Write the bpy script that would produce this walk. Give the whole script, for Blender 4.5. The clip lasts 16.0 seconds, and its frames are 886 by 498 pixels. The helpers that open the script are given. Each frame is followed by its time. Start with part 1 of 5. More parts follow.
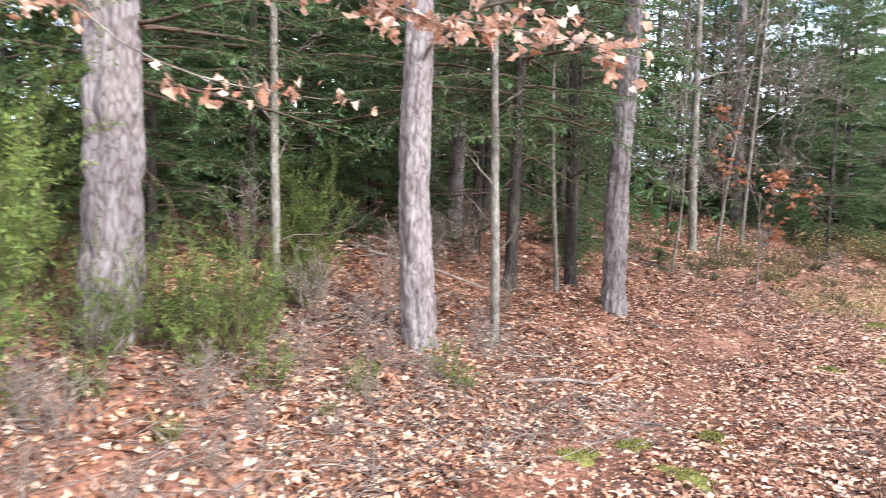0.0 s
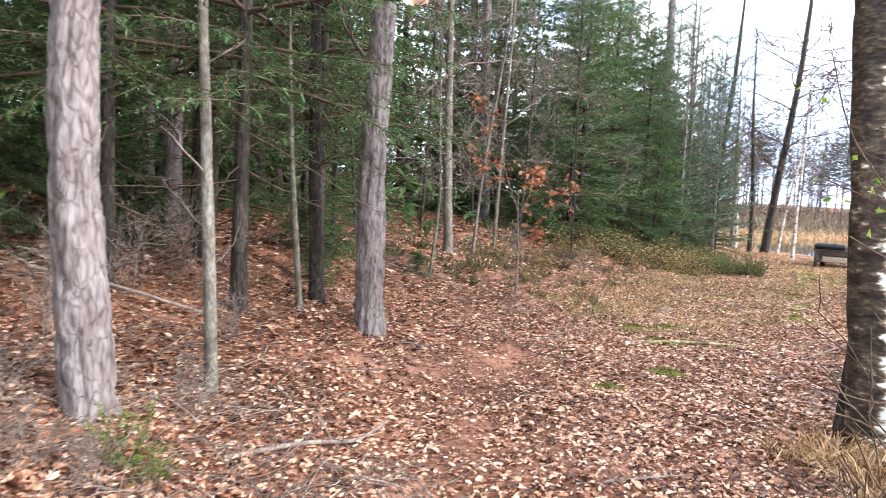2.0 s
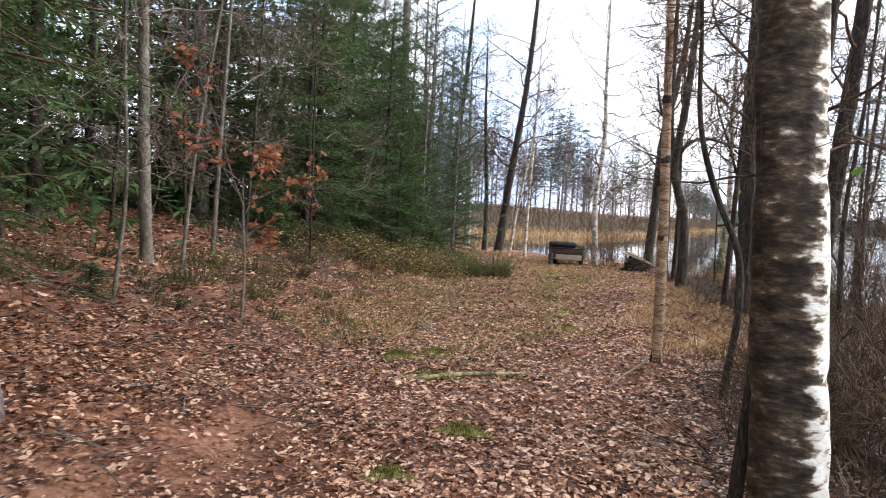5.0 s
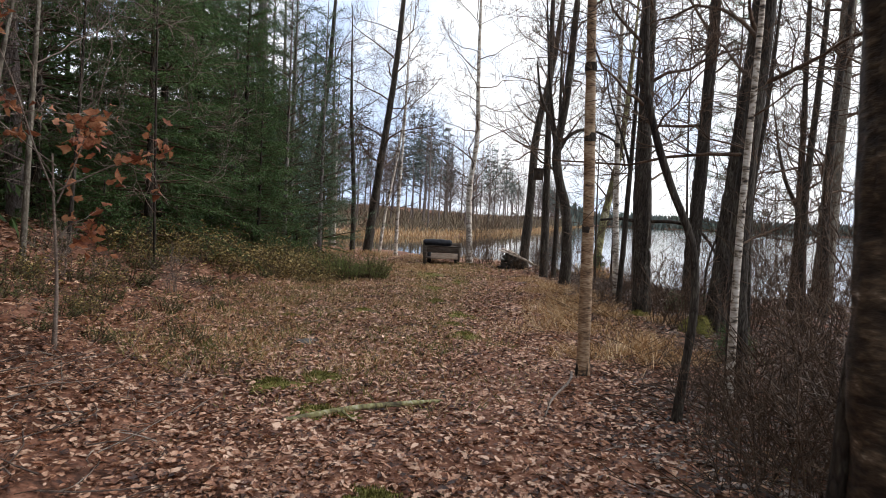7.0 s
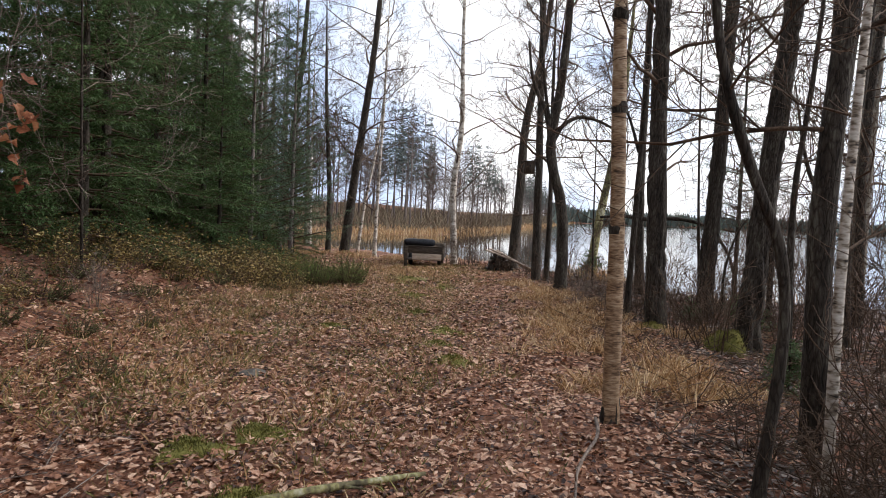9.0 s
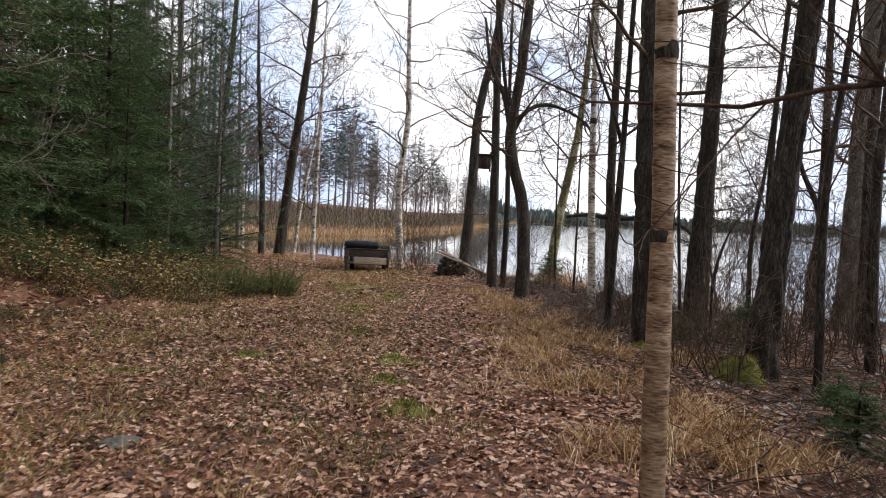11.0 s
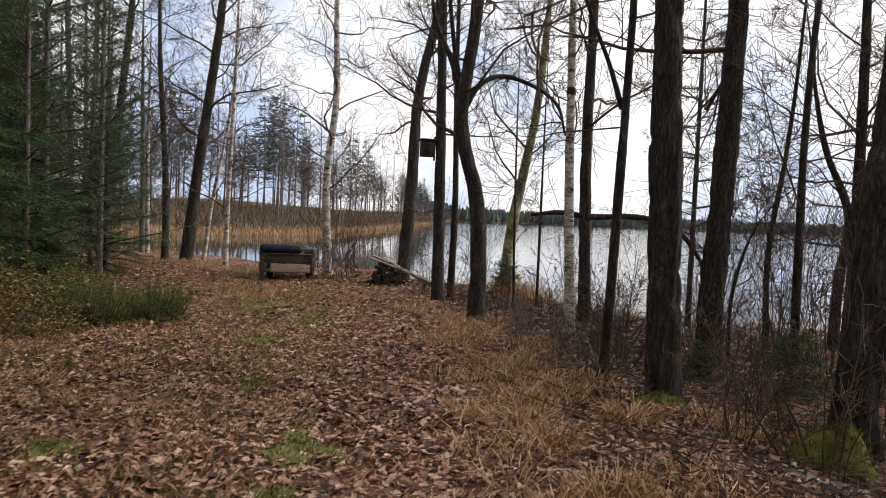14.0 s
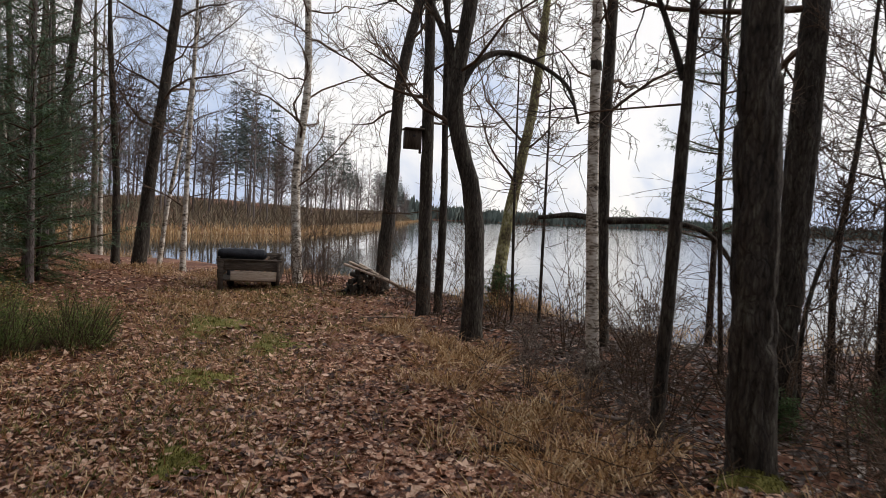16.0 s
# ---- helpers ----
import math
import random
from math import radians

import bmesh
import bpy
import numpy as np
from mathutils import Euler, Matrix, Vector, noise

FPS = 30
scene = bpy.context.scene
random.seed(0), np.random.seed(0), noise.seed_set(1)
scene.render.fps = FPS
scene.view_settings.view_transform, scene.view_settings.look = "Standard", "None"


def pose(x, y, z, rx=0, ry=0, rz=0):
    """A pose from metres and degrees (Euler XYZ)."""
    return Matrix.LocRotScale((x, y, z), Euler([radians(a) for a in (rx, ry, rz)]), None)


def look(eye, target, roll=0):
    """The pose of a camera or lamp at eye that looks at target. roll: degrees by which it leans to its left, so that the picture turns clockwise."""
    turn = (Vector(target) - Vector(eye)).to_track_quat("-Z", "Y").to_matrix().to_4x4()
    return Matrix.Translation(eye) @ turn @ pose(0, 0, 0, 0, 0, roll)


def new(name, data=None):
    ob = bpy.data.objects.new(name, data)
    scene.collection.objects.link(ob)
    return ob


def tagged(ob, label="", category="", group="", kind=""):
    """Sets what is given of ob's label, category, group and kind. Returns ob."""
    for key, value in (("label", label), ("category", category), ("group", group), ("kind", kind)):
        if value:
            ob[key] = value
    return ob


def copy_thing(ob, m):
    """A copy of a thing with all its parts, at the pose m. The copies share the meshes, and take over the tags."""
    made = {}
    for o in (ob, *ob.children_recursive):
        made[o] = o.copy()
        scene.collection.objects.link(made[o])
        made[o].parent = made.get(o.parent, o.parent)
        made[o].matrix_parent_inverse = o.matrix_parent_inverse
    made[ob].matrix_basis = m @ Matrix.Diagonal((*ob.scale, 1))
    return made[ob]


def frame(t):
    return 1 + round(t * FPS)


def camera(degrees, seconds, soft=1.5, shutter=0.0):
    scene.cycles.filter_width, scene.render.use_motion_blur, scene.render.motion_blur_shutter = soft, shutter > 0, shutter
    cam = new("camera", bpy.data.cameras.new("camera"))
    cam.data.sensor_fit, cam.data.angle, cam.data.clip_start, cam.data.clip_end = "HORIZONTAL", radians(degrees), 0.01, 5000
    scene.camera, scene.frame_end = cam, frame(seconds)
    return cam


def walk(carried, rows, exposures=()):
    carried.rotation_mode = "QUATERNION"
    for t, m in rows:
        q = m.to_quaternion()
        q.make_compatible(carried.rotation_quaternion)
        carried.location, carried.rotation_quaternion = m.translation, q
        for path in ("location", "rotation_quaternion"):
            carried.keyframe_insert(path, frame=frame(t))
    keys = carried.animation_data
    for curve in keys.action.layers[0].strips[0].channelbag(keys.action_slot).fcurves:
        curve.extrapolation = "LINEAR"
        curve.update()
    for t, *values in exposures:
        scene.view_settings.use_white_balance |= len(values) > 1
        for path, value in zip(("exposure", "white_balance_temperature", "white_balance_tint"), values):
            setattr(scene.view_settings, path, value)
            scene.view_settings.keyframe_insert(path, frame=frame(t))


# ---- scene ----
# ---------- camera ----------
cam = camera(62.7, 16.0, soft=0.8, shutter=0.4)
METRES, EYE, TILT, LEAN, TURN = 14.2, 1.5, 0.0, 0.0, 57.0
ROWS = [
    (0.0, 0.0, 0.0, 0.0, 0.2, -5.08, -2.23),
    (0.5, 0.0085, 0.0312, -0.0017, -5.01, -4.9, -2.47),
    (1.0, 0.0067, 0.0602, -0.0021, -9.08, -4.71, -2.63),
    (1.5, 0.0116, 0.0864, -0.0045, -14.47, -4.42, -2.65),
    (2.0, 0.0237, 0.1224, -0.0042, -19.44, -4.27, -2.73),
    (2.5, 0.0336, 0.1512, -0.0044, -24.04, -4.04, -2.9),
    (3.0, 0.0501, 0.1779, -0.0055, -31.29, -3.67, -2.93),
    (3.5, 0.0608, 0.208, -0.0066, -33.49, -3.58, -2.99),
    (6.0, 0.1347, 0.3351, -0.0155, -44.94, -3.01, -3.12),
    (6.5, 0.1479, 0.3593, -0.0184, -47.03, -2.88, -2.99),
    (7.0, 0.1638, 0.3814, -0.0202, -51.64, -2.65, -2.72),
    (7.5, 0.1899, 0.4017, -0.0202, -51.82, -2.74, -2.73),
    (8.0, 0.2147, 0.4231, -0.0193, -51.92, -2.79, -2.76),
    (8.5, 0.2367, 0.4393, -0.0201, -52.4, -2.79, -2.66),
    (11.0, 0.3595, 0.5377, -0.0217, -57.56, -2.59, -2.54),
    (11.5, 0.3916, 0.56, -0.0218, -59.23, -2.57, -2.67),
    (12.0, 0.4112, 0.5861, -0.0208, -60.05, -2.55, -2.59),
    (12.5, 0.4328, 0.6034, -0.0224, -61.11, -2.5, -2.5),
    (13.0, 0.463, 0.6181, -0.0221, -61.71, -2.47, -2.6),
    (13.5, 0.4951, 0.6322, -0.0251, -61.94, -2.54, -2.44),
    (14.0, 0.5226, 0.6397, -0.0219, -62.6, -2.5, -2.4),
    (14.5, 0.5544, 0.6493, -0.0192, -63.48, -2.5, -2.57),
    (15.0, 0.5787, 0.6683, -0.0201, -63.93, -2.53, -2.71),
    (15.5, 0.6029, 0.6853, -0.021, -64.31, -2.49, -2.64),
    (16.0, 0.6287, 0.7081, -0.0189, -64.49, -2.51, -2.72),
]
walk(cam, [(t, pose(0, 0, EYE, TILT, LEAN, TURN) @ pose(METRES * x, METRES * y, METRES * z, 90 + pitch, roll, yaw)) for t, x, y, z, yaw, pitch, roll in ROWS],
     exposures=[(0.0, 2.27, 5850, 10), (2.0, 2.12, 6000, 10), (3.5, 1.45, 6150, 10), (4.5, 1.25, 6250, 10), (6.0, 0.9, 6300, 10), (7.0, 0.52, 6350, 10), (8.5, 0.58, 6400, 11), (12.0, 0.5, 6500, 12), (16.0, 0.0, 6650, 12)])

# ---------- world and sun ----------
world = bpy.data.worlds.new("overcast_sky")
scene.world = world
world.use_nodes = True
wn, wl = world.node_tree.nodes, world.node_tree.links
sky = wn.new("ShaderNodeTexSky")
sky.sky_type, sky.sun_disc = "NISHITA", False
sky.sun_elevation, sky.sun_rotation = radians(28), radians(80)
cloud = wn.new("ShaderNodeTexNoise")
cloud.inputs["Scale"].default_value, cloud.inputs["Detail"].default_value = 4.5, 8.0
cloud.inputs["Distortion"].default_value = 0.4
cramp = wn.new("ShaderNodeValToRGB")
cramp.color_ramp.elements[0].position, cramp.color_ramp.elements[1].position = 0.40, 0.56
cramp.color_ramp.elements[0].color = (0.54, 0.65, 0.86, 1)
cramp.color_ramp.elements[1].color = (1.0, 1.0, 1.0, 1)
gain = wn.new("ShaderNodeVectorMath")
gain.operation = "SCALE"
gain.inputs["Scale"].default_value = 10.5
wmix = wn.new("ShaderNodeMixRGB")
wmix.inputs[0].default_value = 0.9
wl.new(cloud.outputs["Fac"], cramp.inputs[0])
wl.new(cramp.outputs[0], gain.inputs[0])
wl.new(sky.outputs[0], wmix.inputs[1])
wl.new(gain.outputs[0], wmix.inputs[2])
wl.new(wmix.outputs[0], wn["Background"].inputs[0])
wn["Background"].inputs[1].default_value = 0.1

sun = new("sun", bpy.data.lights.new("sun", "SUN"))
sun.data.energy, sun.data.angle, sun.data.color = 1.9, radians(14), (1.0, 0.96, 0.9)
sun.matrix_world = look((0, 0, 20), (0 - 35.0, -9.0, 20 - 19.0))


# ---------- materials ----------
def material(name, stops, scale=6.0, rough=0.85, bump=0.3, stretch=(1, 1, 1), detail=6.0, fine=8.0,
             island=0.0, spec=0.3, translucent=0.0, dist=0.02, voronoi=0.0, obrand=0.0, sided=None, contrast=1.7):
    """Procedural surface: a colour ramp over noise at two scales, with relief of the same pattern."""
    m = bpy.data.materials.new(name)
    m.use_nodes = True
    n, l = m.node_tree.nodes, m.node_tree.links
    b = n["Principled BSDF"]
    b.inputs["Roughness"].default_value = rough
    b.inputs["Specular IOR Level"].default_value = spec
    co = n.new("ShaderNodeTexCoord")
    mp = n.new("ShaderNodeMapping")
    mp.inputs["Scale"].default_value = stretch
    l.new(co.outputs["Object"], mp.inputs[0])
    a = n.new("ShaderNodeTexNoise")
    a.inputs["Scale"].default_value, a.inputs["Detail"].default_value = scale, detail
    f = n.new("ShaderNodeTexNoise")
    f.inputs["Scale"].default_value, f.inputs["Detail"].default_value = scale * fine, 3.0
    l.new(mp.outputs[0], a.inputs["Vector"])
    l.new(mp.outputs[0], f.inputs["Vector"])
    mix = n.new("ShaderNodeMath")
    mix.operation = "MULTIPLY_ADD"
    mix.inputs[1].default_value = 0.45
    l.new(f.outputs["Fac"], mix.inputs[0])
    half = n.new("ShaderNodeMath")
    half.operation = "MULTIPLY"
    half.inputs[1].default_value = 0.55
    l.new(a.outputs["Fac"], half.inputs[0])
    l.new(half.outputs[0], mix.inputs[2])
    punch = n.new("ShaderNodeMath")
    punch.operation = "MULTIPLY_ADD"
    punch.inputs[1].default_value, punch.inputs[2].default_value = contrast, 0.5 - 0.5 * contrast
    l.new(mix.outputs[0], punch.inputs[0])
    value = punch.outputs[0]
    if voronoi:
        v = n.new("ShaderNodeTexVoronoi")
        v.feature = "DISTANCE_TO_EDGE"
        v.inputs["Scale"].default_value = voronoi
        warp = n.new("ShaderNodeMixRGB")
        warp.blend_type, warp.inputs[0].default_value = "ADD", 0.09
        l.new(mp.outputs[0], warp.inputs[1])
        l.new(a.outputs["Color"], warp.inputs[2])
        l.new(warp.outputs[0], v.inputs["Vector"])
        k = n.new("ShaderNodeMapRange")
        k.inputs[1].default_value, k.inputs[2].default_value = 0.0, 0.16
        k.inputs[3].default_value, k.inputs[4].default_value = -0.18, 0.04
        l.new(v.outputs["Distance"], k.inputs[0])
        s = n.new("ShaderNodeMath")
        l.new(value, s.inputs[0])
        l.new(k.outputs[0], s.inputs[1])
        value = s.outputs[0]
    if island or obrand:
        if island:
            src, amount = n.new("ShaderNodeNewGeometry").outputs["Random Per Island"], island
        else:
            src, amount = n.new("ShaderNodeObjectInfo").outputs["Random"], obrand
        k = n.new("ShaderNodeMapRange")
        k.inputs[3].default_value, k.inputs[4].default_value = -amount, amount
        l.new(src, k.inputs[0])
        s = n.new("ShaderNodeMath")
        l.new(value, s.inputs[0])
        l.new(k.outputs[0], s.inputs[1])
        value = s.outputs[0]
    # Darker on the side away from this direction, with a ragged border.
    if sided:
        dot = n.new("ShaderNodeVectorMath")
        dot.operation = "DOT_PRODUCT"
        dot.inputs[1].default_value = sided
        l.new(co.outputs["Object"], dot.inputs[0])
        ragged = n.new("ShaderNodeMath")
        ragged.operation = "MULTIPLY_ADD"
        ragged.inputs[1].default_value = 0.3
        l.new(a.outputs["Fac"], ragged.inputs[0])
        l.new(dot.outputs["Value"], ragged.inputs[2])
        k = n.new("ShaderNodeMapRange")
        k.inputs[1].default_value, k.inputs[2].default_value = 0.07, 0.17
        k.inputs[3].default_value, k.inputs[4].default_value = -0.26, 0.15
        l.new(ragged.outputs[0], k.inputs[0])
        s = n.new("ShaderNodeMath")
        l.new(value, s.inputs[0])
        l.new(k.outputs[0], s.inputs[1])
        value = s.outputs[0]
    r = n.new("ShaderNodeValToRGB")
    e = r.color_ramp.elements
    while len(e) < len(stops):
        e.new(0.5)
    for el, (p, c) in zip(e, stops):
        el.position, el.color = p, (*c, 1)
    l.new(value, r.inputs[0])
    l.new(r.outputs[0], b.inputs["Base Color"])
    if bump:
        bp = n.new("ShaderNodeBump")
        bp.inputs["Strength"].default_value, bp.inputs["Distance"].default_value = bump, dist
        l.new(value, bp.inputs["Height"])
        l.new(bp.outputs[0], b.inputs["Normal"])
    if translucent:
        t = n.new("ShaderNodeBsdfTranslucent")
        mx = n.new("ShaderNodeMixShader")
        mx.inputs[0].default_value = translucent
        l.new(r.outputs[0], t.inputs[0])
        l.new(b.outputs[0], mx.inputs[1])
        l.new(t.outputs[0], mx.inputs[2])
        l.new(mx.outputs[0], n["Material Output"].inputs["Surface"])
    return m


M_SOIL = material("forest_soil", [(0.3, (0.06, 0.026, 0.015)), (0.5, (0.19, 0.08, 0.046)), (0.7, (0.32, 0.165, 0.105))], 1.2, 0.95, 0.6, fine=22, dist=0.03)
M_LEAF = material("fallen_leaf", [(0.05, (0.033, 0.013, 0.008)), (0.34, (0.187, 0.073, 0.035)), (0.58, (0.407, 0.189, 0.101)), (0.95, (0.748, 0.506, 0.352))], 9, 0.48, 0.2, island=0.45, spec=0.4, translucent=0.1)
# Rotting leaves, their colour also darkened for the shade of the thicket.
M_DARKLEAF = material("shaded_rotting_leaf", [(0.05, (0.02, 0.012, 0.009)), (0.4, (0.07, 0.042, 0.03)), (0.68, (0.15, 0.1, 0.075)), (0.97, (0.42, 0.35, 0.3))], 9, 0.42, 0.2, island=0.48, spec=0.55, translucent=0.05)
M_BILBERRY = material("yellowing_leaf", [(0.1, (0.064, 0.053, 0.013)), (0.4, (0.201, 0.139, 0.037)), (0.7, (0.383, 0.265, 0.085)), (0.95, (0.531, 0.446, 0.212))], 9, 0.5, 0.2, island=0.42, translucent=0.25)
M_OAKLEAF = material("withered_oak_leaf", [(0.15, (0.26, 0.11, 0.06)), (0.5, (0.5, 0.29, 0.19)), (0.85, (0.68, 0.5, 0.4))], 12, 0.55, 0.2, island=0.3, translucent=0.35)
M_RUSTLEAF = material("rust_leaf", [(0.2, (0.16, 0.05, 0.025)), (0.5, (0.34, 0.13, 0.06)), (0.8, (0.48, 0.24, 0.12))], 12, 0.55, 0.2, island=0.3, translucent=0.35)
M_GREENLEAF = material("late_green_leaf", [(0.2, (0.1, 0.2, 0.02)), (0.6, (0.28, 0.4, 0.06)), (0.9, (0.45, 0.5, 0.12))], 12, 0.45, 0.2, island=0.3, translucent=0.45)
M_PINE = material("pine_bark", [(0.18, (0.051, 0.037, 0.034)), (0.4, (0.145, 0.115, 0.106)), (0.56, (0.2, 0.166, 0.155)), (0.78, (0.289, 0.259, 0.246))], 9, 0.92, 1.0, stretch=(1, 1, 0.3), fine=4, voronoi=21, dist=0.02, contrast=1.15)
M_ALDER = material("dark_bark", [(0.2, (0.011, 0.008, 0.006)), (0.45, (0.038, 0.029, 0.022)), (0.62, (0.065, 0.053, 0.041)), (0.8, (0.124, 0.118, 0.093))], 11, 0.9, 1.0, stretch=(1, 1, 0.22), fine=5, voronoi=36, dist=0.015)
M_GREYBARK = material("grey_bark", [(0.2, (0.043, 0.036, 0.027)), (0.5, (0.136, 0.115, 0.089)), (0.8, (0.306, 0.289, 0.238))], 8, 0.88, 0.6, stretch=(1, 1, 0.5), fine=6)
M_LICHEN = material("lichen_bark", [(0.25, (0.06, 0.05, 0.03)), (0.45, (0.16, 0.14, 0.075)), (0.55, (0.28, 0.26, 0.11)), (0.75, (0.48, 0.45, 0.34))], 5, 0.9, 0.6, stretch=(1, 1, 0.6), fine=6)
M_BIRCH = material("birch_bark", [(0.3, (0.03, 0.025, 0.02)), (0.42, (0.24, 0.19, 0.14)), (0.52, (0.5, 0.44, 0.37)), (0.75, (0.74, 0.7, 0.64))], 5, 0.65, 0.5, stretch=(1, 1, 2.6), fine=4, dist=0.008, contrast=1.5)
M_BIRCHOLD = material("old_birch_bark", [(0.08, (0.015, 0.01, 0.007)), (0.26, (0.05, 0.035, 0.022)), (0.4, (0.12, 0.086, 0.055)), (0.49, (0.36, 0.3, 0.23)), (0.57, (0.74, 0.7, 0.63)), (0.75, (0.86, 0.84, 0.79))], 6, 0.7, 0.8, stretch=(1, 1, 2.4), fine=3, dist=0.014, contrast=1.5, sided=(0.93, 0.37, 0.035))
M_DARKWOOD = material("dark_stained_wood", [(0.25, (0.024, 0.018, 0.013)), (0.5, (0.06, 0.044, 0.032)), (0.8, (0.112, 0.088, 0.068))], 4, 0.85, 0.4, stretch=(6, 6, 0.6), fine=5)
M_BIRCHTAN = material("peeling_birch_bark", [(0.22, (0.04, 0.024, 0.014)), (0.38, (0.17, 0.1, 0.055)), (0.52, (0.32, 0.205, 0.12)), (0.78, (0.52, 0.39, 0.26))], 4, 0.6, 0.6, stretch=(1, 1, 4.2), fine=6, dist=0.012, contrast=1.9)
M_TWIG = material("bare_twig", [(0.25, (0.03, 0.02, 0.013)), (0.55, (0.094, 0.057, 0.036)), (0.9, (0.207, 0.145, 0.094))], 9, 0.85, 0.2, island=0.1)
M_DEADTWIG = material("dead_twig", [(0.3, (0.08, 0.056, 0.044)), (0.55, (0.192, 0.144, 0.116)), (0.85, (0.336, 0.288, 0.24))], 9, 0.9, 0.2, island=0.22)
M_SPRUCE = material("spruce_needles", [(0.15, (0.026, 0.056, 0.017)), (0.5, (0.072, 0.128, 0.042)), (0.85, (0.15, 0.22, 0.08))], 2.5, 0.6, 0, island=0.14, translucent=0.3)
M_PINENEEDLE = material("pine_needles", [(0.15, (0.036, 0.066, 0.037)), (0.5, (0.092, 0.148, 0.087)), (0.85, (0.164, 0.226, 0.134))], 2.5, 0.6, 0, island=0.14, translucent=0.25)
M_JUNIPER = material("juniper_needles", [(0.15, (0.043, 0.06, 0.014)), (0.5, (0.111, 0.153, 0.031)), (0.85, (0.23, 0.264, 0.064))], 3, 0.6, 0, island=0.22, translucent=0.25)
M_HEATH = material("heather_sprigs", [(0.15, (0.04, 0.05, 0.018)), (0.5, (0.1, 0.11, 0.04)), (0.85, (0.2, 0.18, 0.08))], 2, 0.75, 0, island=0.22, translucent=0.2)
M_BROOM = material("broom_sprigs", [(0.15, (0.057, 0.086, 0.023)), (0.5, (0.149, 0.196, 0.052)), (0.85, (0.287, 0.31, 0.103))], 2, 0.7, 0, island=0.2, translucent=0.25)
M_STRAW = material("dry_grass", [(0.12, (0.17, 0.08, 0.03)), (0.5, (0.46, 0.27, 0.12)), (0.9, (0.76, 0.58, 0.36))], 3, 0.7, 0, island=0.32, translucent=0.25)
M_REED = material("rust_reed", [(0.15, (0.2, 0.09, 0.03)), (0.5, (0.42, 0.22, 0.08)), (0.85, (0.58, 0.4, 0.2))], 3, 0.7, 0, island=0.28, translucent=0.25)
M_GREENGRASS = material("green_grass", [(0.15, (0.07, 0.08, 0.02)), (0.5, (0.17, 0.17, 0.05)), (0.85, (0.34, 0.29, 0.11))], 3, 0.7, 0, island=0.25, translucent=0.25)
M_MOSS = material("moss", [(0.2, (0.05, 0.048, 0.01)), (0.5, (0.15, 0.14, 0.03)), (0.8, (0.27, 0.24, 0.07))], 14, 0.95, 0.6, island=0.2)
M_WOOD = material("weathered_board", [(0.25, (0.024, 0.018, 0.013)), (0.5, (0.066, 0.049, 0.036)), (0.8, (0.132, 0.108, 0.087))], 4, 0.85, 0.4, stretch=(0.6, 6, 6), fine=5, obrand=0.08)
M_PALEWOOD = material("pale_board", [(0.25, (0.238, 0.182, 0.133)), (0.5, (0.42, 0.329, 0.252)), (0.8, (0.588, 0.49, 0.392))], 4, 0.85, 0.4, stretch=(0.6, 6, 6), fine=5)
M_RUBBER = material("tyre_rubber", [(0.3, (0.012, 0.012, 0.013)), (0.7, (0.03, 0.03, 0.032))], 8, 0.75, 0.3)
M_STEEL = material("rusty_steel", [(0.3, (0.06, 0.035, 0.022)), (0.6, (0.14, 0.08, 0.05)), (0.8, (0.2, 0.18, 0.17))], 8, 0.7, 0.3)
M_TARP = material("dark_tarpaulin", [(0.3, (0.008, 0.009, 0.012)), (0.7, (0.022, 0.023, 0.03))], 6, 0.5, 0.5)
M_STONE = material("grey_stone", [(0.3, (0.07, 0.06, 0.05)), (0.6, (0.15, 0.135, 0.115)), (0.8, (0.25, 0.235, 0.21))], 7, 0.9, 0.5)
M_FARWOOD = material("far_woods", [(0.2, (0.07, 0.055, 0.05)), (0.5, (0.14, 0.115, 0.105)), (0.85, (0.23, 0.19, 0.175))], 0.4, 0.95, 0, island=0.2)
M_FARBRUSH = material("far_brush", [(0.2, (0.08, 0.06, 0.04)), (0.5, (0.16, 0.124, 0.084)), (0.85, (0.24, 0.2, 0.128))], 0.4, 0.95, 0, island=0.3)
# Distance haze is put into this colour: paler and bluer grey than needles.
M_FARPINE = material("hazy_far_conifers", [(0.2, (0.055, 0.07, 0.062)), (0.5, (0.1, 0.125, 0.11)), (0.85, (0.16, 0.18, 0.16))], 0.4, 0.95, 0, island=0.2)

M_WATER = bpy.data.materials.new("lake_water")
M_WATER.use_nodes = True
_n, _l = M_WATER.node_tree.nodes, M_WATER.node_tree.links
_b = _n["Principled BSDF"]
_b.inputs["Base Color"].default_value = (0.02, 0.022, 0.018, 1)
_b.inputs["Roughness"].default_value, _b.inputs["IOR"].default_value = 0.04, 1.45
_co, _mp = _n.new("ShaderNodeTexCoord"), _n.new("ShaderNodeMapping")
_mp.inputs["Scale"].default_value = (0.4, 1.3, 1.0)
_w = _n.new("ShaderNodeTexNoise")
_w.inputs["Scale"].default_value, _w.inputs["Detail"].default_value = 1.6, 4.0
_wb = _n.new("ShaderNodeBump")
_wb.inputs["Strength"].default_value, _wb.inputs["Distance"].default_value = 0.3, 0.05
_l.new(_co.outputs["Object"], _mp.inputs[0])
_l.new(_mp.outputs[0], _w.inputs["Vector"])
_l.new(_w.outputs["Fac"], _wb.inputs["Height"])
_l.new(_wb.outputs[0], _b.inputs["Normal"])
_sx, _wind = _n.new("ShaderNodeSeparateXYZ"), _n.new("ShaderNodeMapRange")
_wind.inputs[1].default_value, _wind.inputs[2].default_value = -4.0, 12.0
